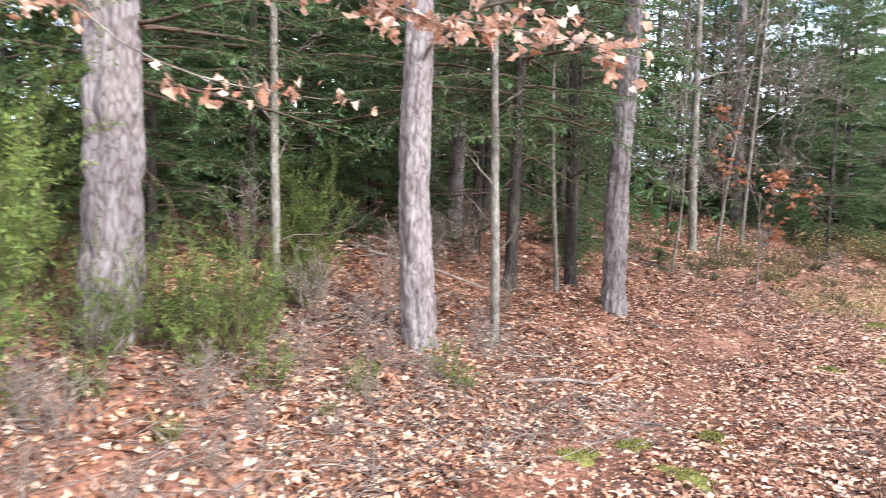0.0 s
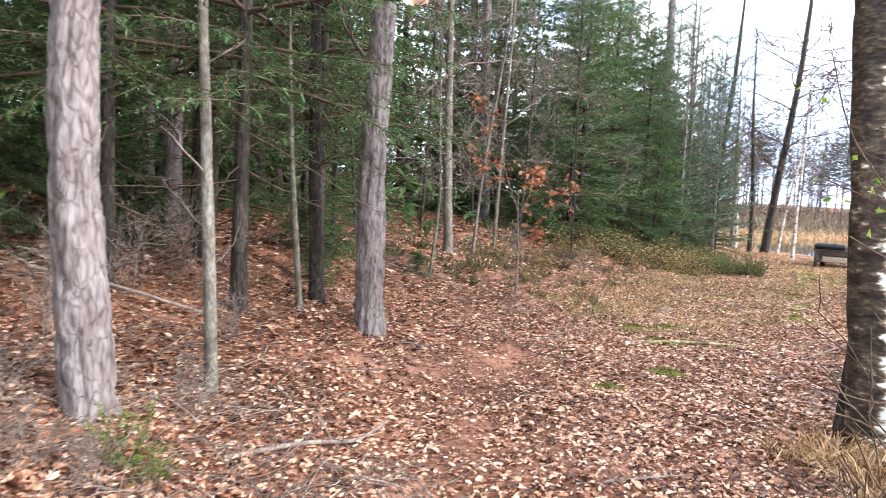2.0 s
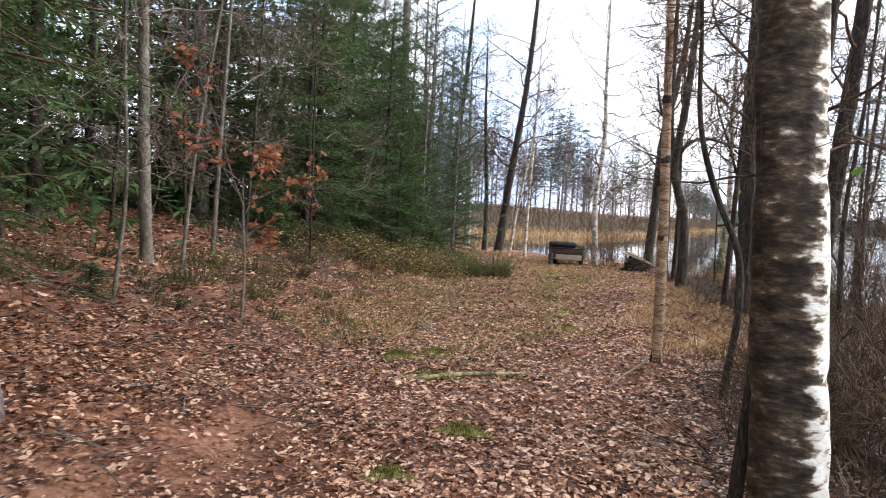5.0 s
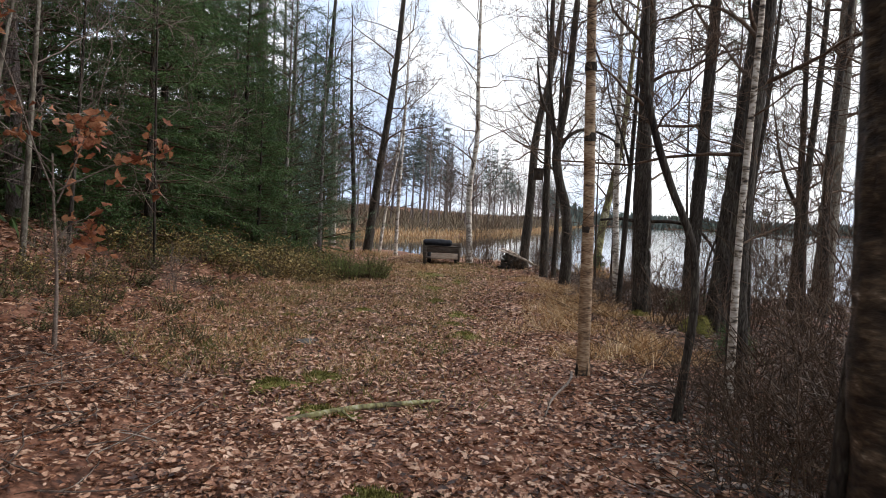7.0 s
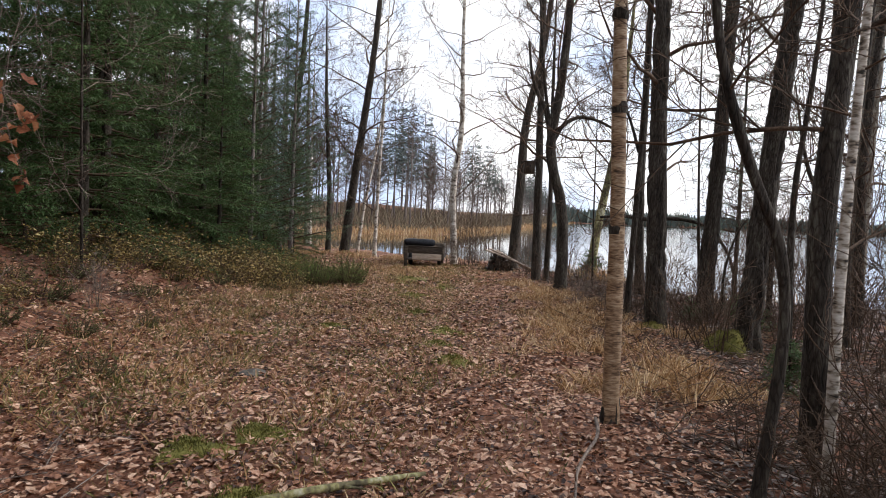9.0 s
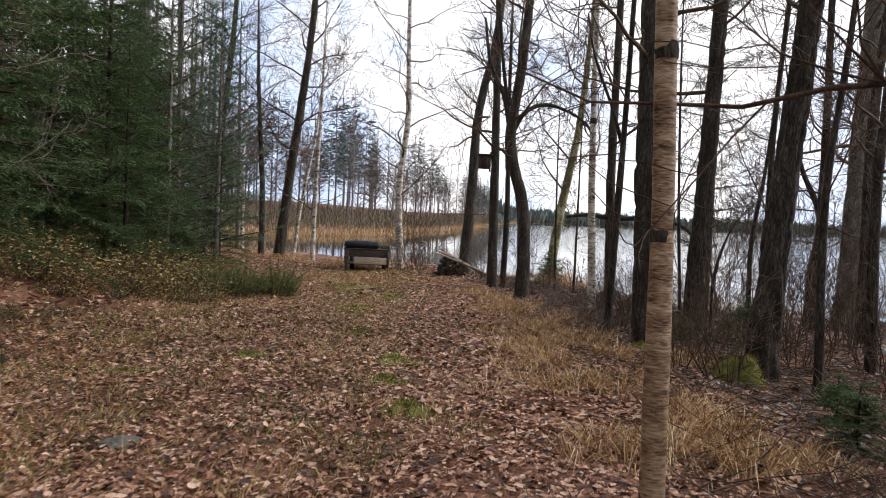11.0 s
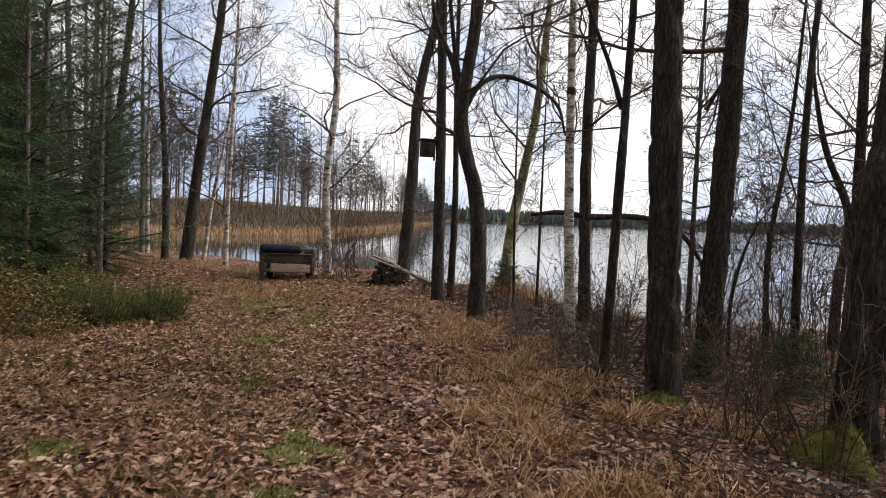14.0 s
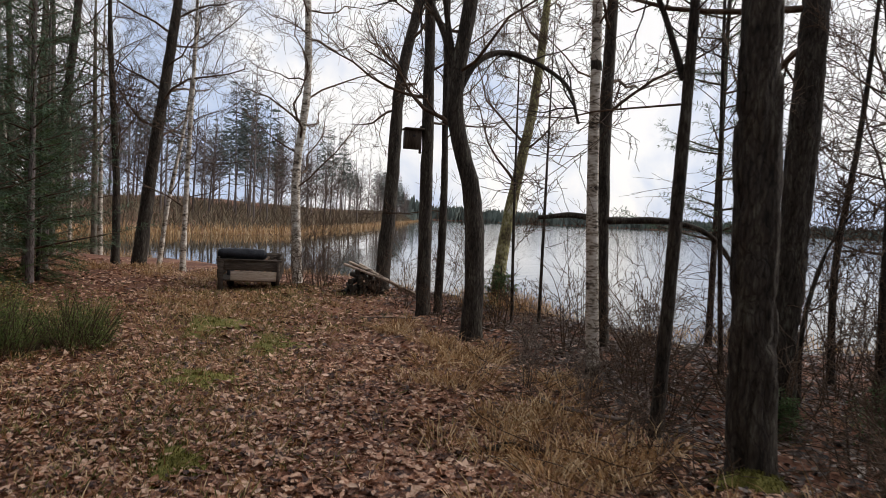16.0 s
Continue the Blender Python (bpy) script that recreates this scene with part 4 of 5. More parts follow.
tagged(part("rotting_leaves", rotten, M_DARKLEAF), "damp dark rotting leaves under the lakeside alders, thicket shade in their colour", "leaves", kind="stuff")

# ---------- box tools ----------
def box(geo, cx, cy, cz, sx, sy, sz, bevel=0.008, jitter=0.0):
    """A board with chamfered edges."""
    bm = bmesh.new()
    bmesh.ops.create_cube(bm, size=1)
    bmesh.ops.scale(bm, vec=(sx, sy, sz), verts=bm.verts)
    bmesh.ops.bevel(bm, geom=bm.edges[:], offset=min(bevel, min(sx, sy, sz) * 0.3), segments=1, affect="EDGES")
    bmesh.ops.triangulate(bm, faces=bm.faces[:])
    bm.verts.index_update()
    v = np.array([x.co[:] for x in bm.verts]) + RNG.normal(0, jitter, (len(bm.verts), 3)) + (cx, cy, cz)
    geo.add(v, [[x.index for x in f.verts] for f in bm.faces])
    bm.free()


def board(name, mat, parent, c, s, label="", jitter=0.002):
    g = Geo()
    box(g, *c, *s, jitter=jitter)
    return part(name, g, mat, parent, label)


def ring(geo, centre, axis, r, tube_r, flat=1.0, n=28, m=10):
    """A tyre: a ring about an axis ('x' or 'z')."""
    a = np.linspace(0, 2 * np.pi, n, endpoint=False)[:, None]
    b = np.linspace(0, 2 * np.pi, m, endpoint=False)[None]
    rr = r + tube_r * np.cos(b) + 0 * a
    h = tube_r * flat * np.sin(b) + 0 * a
    v = np.stack([rr * np.cos(a), rr * np.sin(a), h], -1)
    if axis == "x":
        v = v[..., [2, 0, 1]]
    i, j = np.arange(n)[:, None] * m, np.arange(m)[None]
    i2, j2 = (np.arange(n)[:, None] + 1) % n * m, (np.arange(m)[None] + 1) % m
    geo.add((v + np.array(centre)).reshape(-1, 3), np.stack([i + j, i2 + j, i2 + j2, i + j2], -1).reshape(-1, 4))


# ---------- trailer with a rolled tarpaulin ----------
TX, TY = -5.27, 26.3
trailer = thing("trailer", TX, TY, ground_at(TX, TY), "old weathered wooden box trailer parked among leaves", "trailer", rz=3)
W, L = 1.08, 1.7
for nm, m, c, s, lb in (
        ("board", M_WOOD, (0, 0, 0.46), (W, 0.03, 0.16), ""),
        ("board", M_PALEWOOD, (0.09, -0.012, 0.28), (W * 0.76, 0.026, 0.17), "pale bare board"),
        ("corner_post", M_WOOD, (-W / 2 + 0.05, -0.02, 0.28), (0.09, 0.05, 0.52), ""),
        ("corner_post", M_WOOD, (W / 2 - 0.03, -0.018, 0.34), (0.05, 0.05, 0.42), ""),
        ("rail", M_WOOD, (0, -0.01, 0.56), (W + 0.06, 0.07, 0.035), ""),
        ("side_board", M_WOOD, (-W / 2, L / 2 + 0.02, 0.5), (0.03, L, 0.17), ""),
        ("side_board", M_WOOD, (-W / 2, L / 2 + 0.02, 0.31), (0.03, L, 0.16), ""),
        ("side_board", M_WOOD, (W / 2, L / 2 + 0.02, 0.5), (0.03, L, 0.17), ""),
        ("side_board", M_WOOD, (W / 2, L / 2 + 0.02, 0.31), (0.03, L, 0.16), ""),
        ("side_rail", M_WOOD, (-W / 2, L / 2, 0.6), (0.05, L, 0.035), ""),
        ("side_rail", M_WOOD, (W / 2, L / 2, 0.6), (0.05, L, 0.035), ""),
        ("board", M_WOOD, (0, L, 0.44), (W, 0.03, 0.34), ""),
        ("floor", M_WOOD, (0, L / 2, 0.2), (W, L, 0.03), ""),
        ("axle", M_STEEL, (0, L * 0.55, 0.2), (W * 0.8, 0.06, 0.06), "rusty axle"),
        ("drawbar", M_STEEL, (0, L + 0.5, 0.17), (0.06, 1.0, 0.06), "rusty drawbar")):
    board(nm, m, trailer, c, s, lb)
for sx in (-1, 1):
    g = Geo()
    ring(g, (sx * W * 0.38, L * 0.55, 0.2), "x", 0.15, 0.06)
    wheel = part("wheel", g, M_RUBBER, trailer, "black rubber tyre on a rusty rim", smooth=True)
    g = Geo()
    tube(g, [(sx * W * 0.38 - 0.03, L * 0.55, 0.2), (sx * W * 0.38 + 0.03, L * 0.55, 0.2)], 0.1, 16)
    part("rim", g, M_STEEL, wheel)
g = Geo()
line = spline([(TX - W / 2 - 0.03, TY + 0.1, 0), (TX - 0.1, TY + 0.13, 0.01), (TX + 0.28, TY + 0.17, 0)], 22) + (0, 0, ground_at(TX, TY) + 0.66)
tube(g, line, np.interp(np.linspace(0, 1, 22), [0, 0.06, 0.94, 1], [0.06, 0.1, 0.1, 0.06]), 18, 0.3, 9)
tube(g, [line[0], line[1]], [0.002, 0.09], 12)
tube(g, [line[-2], line[-1]], [0.09, 0.002], 12)
tagged(part("tarpaulin", g, M_TARP, smooth=True), "black rolled tarpaulin lying on the rim of a trailer", "tarpaulin")
g = Geo()
ring(g, (TX + 0.2, TY + 0.75, ground_at(TX, TY) + 0.44), "z", 0.22, 0.07)
tagged(part("tyre", g, M_RUBBER, smooth=True), "old black tyre lying in a trailer", "tyre")
g = Geo()
for k in range(5):
    tube(g, wander((TX - 0.25 + 0.12 * k, TY + 0.35, ground_at(TX, TY) + 0.25), (0.1, 1, 0.22), 1.1, 4, 0.04), 0.035, 6)
tagged(part("brush_load", g, M_TWIG), "load of cut sticks inside a trailer", "sticks")

# ---------- wood heap and leaning poles ----------
PX, PY = -3.2, 27.0
pz = ground_at(PX, PY)
heap = thing("wood_heap", PX, PY, pz, "dark heap of old split logs near the shore", "woodpile")
for row in range(5):
    for k in range(6 - row):
        g = Geo()
        x = (k - (5 - row) / 2) * 0.125 + RNG.normal(0, 0.012)
        z = 0.06 + row * 0.1
        a = RNG.normal(0, 0.06)
        tube(g, spline([(x - a, -0.35 + RNG.normal(0, 0.04), z), (x, 0, z + 0.005), (x + a, 0.35, z)], 6), 0.058, 9, 0.3, 9, k + row * 7)
        for e in (0, -1):
            ends = g.v[0].reshape(6, 9, 3)[e]
            g.add(np.concatenate([ends, ends.mean(0)[None]]), [[q, (q + 1) % 9, 9] for q in range(9)])
        part("log", g, M_ALDER, heap)
for k, (x0, dz) in enumerate(((-0.4, 0.6), (-0.3, 0.64), (-0.2, 0.58), (-0.1, 0.6))):
    g = Geo()
    a = np.array([PX + x0, PY - 0.32 + 0.04 * k, pz + dz])
    b = np.array([PX + 1.05 - 0.07 * k, PY - 0.55 + 0.05 * k, ground_at(PX + 1.0, PY - 0.55) + 0.03])
    tube(g, spline([a, (a + b) / 2 + (0, 0, 0.02), b], 10), np.linspace(0.026, 0.02, 10), 8, 0.15, 9)
    tagged(part("pole", g, M_PALEWOOD), "pale barked pole leaning on a wood heap", "pole", "leaning poles")
g = Geo()
tube(g, wander((PX + 0.1, PY - 0.7, pz + 0.03), (1, -0.05, 0), 1.3, 5, 0.04), 0.018, 6)
tagged(part("pole", g, M_PALEWOOD), "pale barked pole lying on leaves", "pole", "leaning poles")

# ---------- nest box ----------
nest = thing("nest_box", -2.64, 24.02, 2.25, "brown wooden nest box fixed to an alder", "nest box", rz=8)
board("body", M_DARKWOOD, nest, (0, 0, 0.13), (0.24, 0.22, 0.27))
board("roof", M_DARKWOOD, nest, (0, -0.015, 0.285), (0.3, 0.28, 0.025), "dark board roof")
board("batten", M_DARKWOOD, nest, (0.13, 0.02, 0.14), (0.035, 0.05, 0.42))
# No opening is cut: a black disc gives the dark inside the entrance.
g = Geo()
tube(g, [(0.0, -0.108, 0.18), (0.0, -0.113, 0.18)], [0.04, 0.001], 16)
part("entrance", g, M_RUBBER, nest, "black disc drawn as the dark of a round hole")

# ---------- junipers, heather, low evergreen shrubs ----------
def shrub(name, tall, wide, stems, mat, label, category="shrub", needle=0.035, width=0.008, step=0.022, group="", up=1.0, around=4, twigs=5):
    bush = thing(name, 0, 0, 0, label, category, group)
    wood, green = Geo(), Geo()
    for _ in range(stems):
        a, rad = RNG.uniform(0, 6.28), wide * math.sqrt(RNG.uniform(0, 1))
        p = (math.cos(a) * rad * 0.35, math.sin(a) * rad * 0.35, -0.03)
        ln = tall * RNG.uniform(0.5, 1.1) * (1.15 - 0.65 * rad / wide)
        pts = wander(p, (math.cos(a) * rad / tall, math.sin(a) * rad / tall, up), ln, 5, 0.12, 0.15)
        tube(wood, pts, np.linspace(0.008, 0.002, 6), 4)
        for u in np.linspace(0.15, 1.0, twigs):
            k = min(int(u * 5), 4)
            q0 = pts[k] + (pts[k + 1] - pts[k]) * (u * 5 - k)
            q = wander(q0, (pts[k + 1] - pts[k]) * 3 + RNG.normal(0, 0.75, 3), ln * 0.3 * RNG.uniform(0.5, 1.1), 3, 0.15, 0.1)
            needles_on(green, q, step, needle, width, 0.0, around, 1.0)
        needles_on(green, pts[2:], step, needle, width, 0.0, around, 1.0)
    part("stem_frame", wood, M_TWIG, bush)
    part("crown", green, mat, bush)
    return bush


juniper_a = stand(shrub("juniper", 1.15, 0.62, 44, M_JUNIPER, "bushy yellow-green juniper in brown brush", group="junipers"), -5.55, 1.55)
juniper_b = stand(shrub("juniper", 0.45, 0.4, 16, M_JUNIPER, "low spreading green juniper in brown brush", group="junipers"), -5.05, 1.8)
juniper_c = stand(shrub("juniper", 2.6, 0.9, 42, M_JUNIPER, "tall loose yellow-green juniper beside a pine", group="junipers", needle=0.05, width=0.011, step=0.034, twigs=10, around=4), -5.2, -0.25)
for kind, x, y, turn, size in ((2, -7.1, 2.95, 2.0, 0.6), (2, -6.9, 0.2, 3.0, 0.95), (2, -7.5, -1.2, 5.0, 1.1), (1, -4.85, 2.45, 1.0, 0.7), (1, -4.95, 3.25, 2.0, 0.85), (0, -5.75, 0.75, 3.0, 0.75), (0, -5.95, 1.95, 5.0, 0.8), (0, -5.9, 1.15, 1.4, 0.95), (1, -4.6, 1.0, 5.0, 0.5), (1, -4.7, 3.3, 4.0, 0.6), (0, -6.4, 2.6, 0.7, 0.6), (1, -5.2, 0.6, 2.6, 0.8), (1, -4.55, 2.05, 2.2, 0.35)):
    put((juniper_a, juniper_b, juniper_c)[kind], x, y, turn, size)

broom = stand(shrub("broom_bush", 0.72, 0.75, 150, M_BROOM, "dense olive-green mound of upright sprigs beside the track", needle=0.03, width=0.007, step=0.028, group="green mounds by the track", twigs=5, around=3, up=1.5), -6.25, 20.75)
put(broom, -6.75, 20.35, 2.0, 0.95)
put(broom, -7.25, 20.9, 4.0, 1.1)


def berry_bush(label):
    """A low twiggy shrub with small yellowing leaves."""
    bush = thing("bilberry_bush", 0, 0, 0, label, "shrub", "bilberry bushes")
    wood, foliage = Geo(), Geo()
    for _ in range(34):
        a, rad = RNG.uniform(0, 6.28), 0.5 * math.sqrt(RNG.uniform(0, 1))
        pts = wander((math.cos(a) * rad * 0.6, math.sin(a) * rad * 0.6, -0.03), (math.cos(a) * rad, math.sin(a) * rad, 1), RNG.uniform(0.25, 0.62), 5, 0.2, 0.1)
        tube(wood, pts, np.linspace(0.005, 0.0015, 6), 3)
        for k in range(1, 6):
            q = wander(pts[k], RNG.normal(0, 1, 3) + (0, 0, 0.5), RNG.uniform(0.06, 0.2), 2, 0.2)
            tube(wood, q, [0.002, 0.0015, 0.001], 3)
            spots = q[RNG.integers(0, 3, 4)] + RNG.normal(0, 0.025, (4, 3))
            small_leaves(foliage, spots, RNG.uniform(0.028, 0.055, 4), 0.9)
    part("stem_frame", wood, M_TWIG, bush)
    part("foliage", foliage, M_BILBERRY, bush)
    return bush


berry = stand(berry_bush("low brown shrub with small yellowing leaves under spruces"), -7.7, 19.6)
for x, y, s in ((-8.0, 18.9, 1.1), (-7.3, 19.9, 1.0), (-8.4, 19.5, 1.3), (-8.0, 20.3, 1.3), (-8.7, 18.4, 1.2), (-9.1, 19.1, 1.4), (-8.3, 17.9, 1.0), (-9.2, 17.7, 1.3), (-8.9, 16.9, 1.1), (-7.7, 21.2, 1.2), (-8.6, 20.8, 1.4), (-8.9, 15.8, 0.9), (-9.6, 16.4, 1.2), (-8.1, 22.3, 1.1), (-7.0, 19.5, 0.7), (-9.6, 18.4, 1.4), (-8.2, 23.6, 1.0), (-6.6, 21.6, 0.8), (-8.3, 13.6, 0.7), (-7.6, 11.9, 0.6), (-8.6, 12.6, 0.8)):
    put(berry, x, y, RNG.uniform(0, 6), s)
heath_s = stand(shrub("heather_tuft", 0.32, 0.45, 40, M_HEATH, "small olive-brown heather tuft on the leafy bank", needle=0.025, width=0.009, step=0.03, group="heather tufts", twigs=4, around=4), -6.7, 12.3)
for x, y, s in ((-7.9, 12.8, 1.0), (-8.2, 11.4, 1.4), (-8.3, 14.2, 1.3), (-7.6, 11.6, 0.8), (-7.3, 13.2, 0.8), (-8.8, 12.4, 1.5), (-7.0, 11.2, 0.7), (-8.9, 15.6, 1.2), (-7.9, 15.6, 0.9), (-7.3, 12.5, 0.6), (-8.0, 10.2, 0.9), (-8.7, 9.6, 1.0), (-7.4, 19.4, 0.9), (-8.1, 19.2, 1.0), (-8.6, 20.2, 1.2), (-8.0, 21.3, 1.0), (-8.9, 18.2, 1.1), (-9.4, 17.0, 1.2), (-8.4, 17.6, 0.8), (-7.6, 22.2, 0.9), (-6.2, 11.6, 0.5), (-9.3, 10.9, 1.2), (-9.8, 14.6, 1.4), (-7.6, 10.1, 0.9), (-8.1, 10.9, 1.1), (-8.5, 10.6, 0.8), (-7.7, 12.2, 1.0), (-8.6, 13.5, 1.1), (-7.2, 14.3, 0.7), (-8.2, 12.1, 0.9), (-9.1, 11.9, 1.0), (-7.4, 10.9, 0.6), (-8.9, 14.5, 1.0), (-8.0, 18.4, 0.8), (-9.2, 19.4, 1.1), (-7.8, 16.6, 0.7)):
    put(heath_s, x, y, RNG.uniform(0, 6), s)

small_spruce = conifer("small_spruce", 1.1, 0.02, 0.08, lambda u: 0.55 * (1 - u) + 0.08, "small dark green spruce in the undergrowth", M_ALDER, M_SPRUCE, 10, 6, needle=0.07, width=0.02, step=0.085, twigs=5, group="small spruces", around=3)
stand(small_spruce, 0.35, 17.5, 0, 0.6)
for x, y, s in ((-0.75, 13.2, 0.75), (-0.35, 17.9, 0.6), (-0.95, 25.0, 1.1), (-0.5, 13.9, 0.6), (-7.4, 6.9, 0.7), (-8.3, 7.7, 1.3), (-9.0, 5.6, 1.4), (-7.9, 9.3, 0.6), (-10.0, 16.4, 1.6), (-9.7, 18.4, 1.5), (-9.2, 21.2, 1.4), (-9.0, 24.0, 1.5)):
    put(small_spruce, x, y, RNG.uniform(0, 6), s)

# ---------- oaks with withered leaves ----------
def leafy(name, x, y, limbs, r, mat, size, per, label, twig, trunk=None):
    z = ground_at(x, y)
    tree = thing(name, x, y, z, label, "tree")
    if trunk is not None:
        g = Geo()
        line = spline(trunk, 24)
        tube(g, line, np.linspace(r, r * 0.35, 24), 12, 0.15, 7, x, 0.4)
        part("trunk", g, twig, tree, smooth=True)
    for pts, r0, n in limbs:
        wood, foliage = Geo(), Geo()
        line = spline(np.asarray(pts) - (x, y, z), 18)
        tube(wood, line, np.linspace(r0, 0.003, 18), 5, 0.2, 9)
        spots = []
        for _ in range(n):
            k = int(RNG.triangular(5, 17, 17.5))
            q = wander(line[k], (line[k] - line[k - 1]) * 8 + RNG.normal(0, 0.55, 3), RNG.uniform(0.12, 0.42), 3, 0.2, -0.1)
            tube(wood, q, np.linspace(0.003, 0.0012, 4), 3)
            for _ in range(per):
                spots.append(q[RNG.integers(1, 4)] + RNG.normal(0, 0.035, 3) - (0, 0, 0.02))
        limb = part("limb", wood, twig, tree)
        if spots:
            spots = np.array(spots)
            leaves(foliage, spots, RNG.uniform(0.7, 1.25, len(spots)) * size, curl=0.5, normal=RNG.normal(0, 1, (len(spots), 3)) + (0, 0, 0.2))
            part("foliage", foliage, mat, limb)
    return tree


leafy("oak_tree", -4.9, -2.0, [
    ([(-4.85, -1.9, 2.7), (-4.54, 0.45, 2.42), (-4.33, 0.76, 2.16), (-4.15, 1.05, 2.04), (-3.98, 1.31, 1.98), (-3.78, 1.62, 1.94)], 0.016, 13),
    ([(-4.85, -1.9, 3.2), (-4.1, 1.0, 2.75), (-3.67, 1.79, 2.5), (-3.53, 2.0, 2.43), (-3.23, 2.47, 2.36), (-2.97, 2.86, 2.28), (-2.81, 3.11, 2.22)], 0.018, 60),
    ([(-4.85, -1.9, 3.3), (-4.6, -0.3, 3.1), (-3.6, 1.2, 2.8), (-3.1, 2.3, 2.62)], 0.014, 34),
    ([(-4.85, -1.9, 2.9), (-4.7, -0.6, 2.55), (-4.65, 0.25, 2.35)], 0.012, 12)],
    0.11, M_OAKLEAF, 0.085, 6, "oak with hanging clusters of withered tan leaves", M_GREYBARK, [(0, 0, -0.1), (0.02, 0.05, 1.5), (0.05, 0.1, 3.2), (0.1, 0.1, 6)])
ZS = ground_at(-6.95, 10.5)
leafy("oak_sapling", -6.95, 10.5, [
    ([(-6.96, 10.49, ZS + 1.25), (-7.1, 10.45, ZS + 1.6), (-7.3, 10.4, ZS + 2.2), (-7.6, 10.3, ZS + 2.9)], 0.009, 10),
    ([(-6.95, 10.5, ZS + 1.2), (-6.85, 10.55, ZS + 1.5), (-6.75, 10.6, ZS + 1.85)], 0.008, 14),
    ([(-6.95, 10.5, ZS + 1.3), (-6.6, 10.6, ZS + 1.5), (-6.2, 10.7, ZS + 1.7)], 0.007, 7),
    ([(-6.95, 10.5, ZS + 0.9), (-6.8, 10.5, ZS + 1.05), (-6.6, 10.5, ZS + 1.0)], 0.006, 6),
    ([(-6.96, 10.49, ZS + 1.5), (-7.4, 10.6, ZS + 1.75), (-7.9, 10.7, ZS + 2.1)], 0.007, 9)],
    0.02, M_RUSTLEAF, 0.1, 5, "thin oak sapling with rust-brown withered leaves", M_DEADTWIG, [(0, 0, -0.05), (0.01, 0.0, 0.6), (-0.03, 0, 1.2), (-0.05, 0.0, 1.6)])
ZB = ground_at(-1.5, 5.75)
leafy("alder_sapling", -1.5, 5.75, [
    ([(-1.5, 5.75, ZB + 1.0), (-1.65, 5.7, ZB + 1.7), (-1.95, 5.6, ZB + 2.2), (-2.05, 5.5, ZB + 2.6)], 0.008, 7),
    ([(-1.5, 5.75, ZB + 1.3), (-1.8, 5.8, ZB + 1.8), (-2.1, 5.9, ZB + 1.95)], 0.006, 6),
    ([(-1.5, 5.75, ZB + 1.5), (-1.4, 5.6, ZB + 2.2), (-1.5, 5.4, ZB + 2.7)], 0.007, 7),
    ([(-1.5, 5.75, ZB + 0.7), (-1.3, 5.5, ZB + 1.4), (-1.25, 5.3, ZB + 2.0)], 0.006, 4)],
    0.014, M_GREENLEAF, 0.06, 1, "thin alder sapling with a few late green leaves", M_TWIG, [(0, 0, -0.05), (0.0, 0.0, 0.7), (0.05, 0, 1.5), (0.1, -0.1, 2.4)])

# ---------- bare thickets ----------
def thicket(name, tall, wide, stems, label, mat, group):
    bush = thing(name, 0, 0, 0, label, "shrub", group)
    for _ in range(stems):
        g = Geo()
        a, rad = RNG.uniform(0, 6.28), wide * RNG.uniform(0, 1)
        twiggy(g, (math.cos(a) * rad * 0.4, math.sin(a) * rad * 0.4, -0.05), (math.cos(a) * rad / tall, math.sin(a) * rad / tall, 1), tall * RNG.uniform(0.5, 1.05), RNG.uniform(0.004, 0.009), 2, 0.1, 0.13, 4)
        part("stem", g, mat, bush)
    return bush


tk = [thicket("bare_shrub", 2.0, 0.5, 9, "leafless dark shrub with thin upright twigs", M_TWIG, "bare lakeside shrubs"),
      thicket("bare_shrub", 1.2, 0.6, 12, "low tangled leafless brown shrub", M_TWIG, "bare lakeside shrubs"),
      thicket("bare_shrub", 3.0, 0.7, 8, "tall leafless shrub of thin dark rods", M_TWIG, "bare lakeside shrubs"),
      thicket("bare_shrub", 1.0, 0.7, 12, "low tangled pale dead shrub", M_DEADTWIG, "bare lakeside shrubs")]
for ob, (x, y) in zip(tk, ((0.9, 17.6), (-0.7, 15.4), (1.9, 20.4), (-1.2, 9.4))):
    stand(ob, x, y)
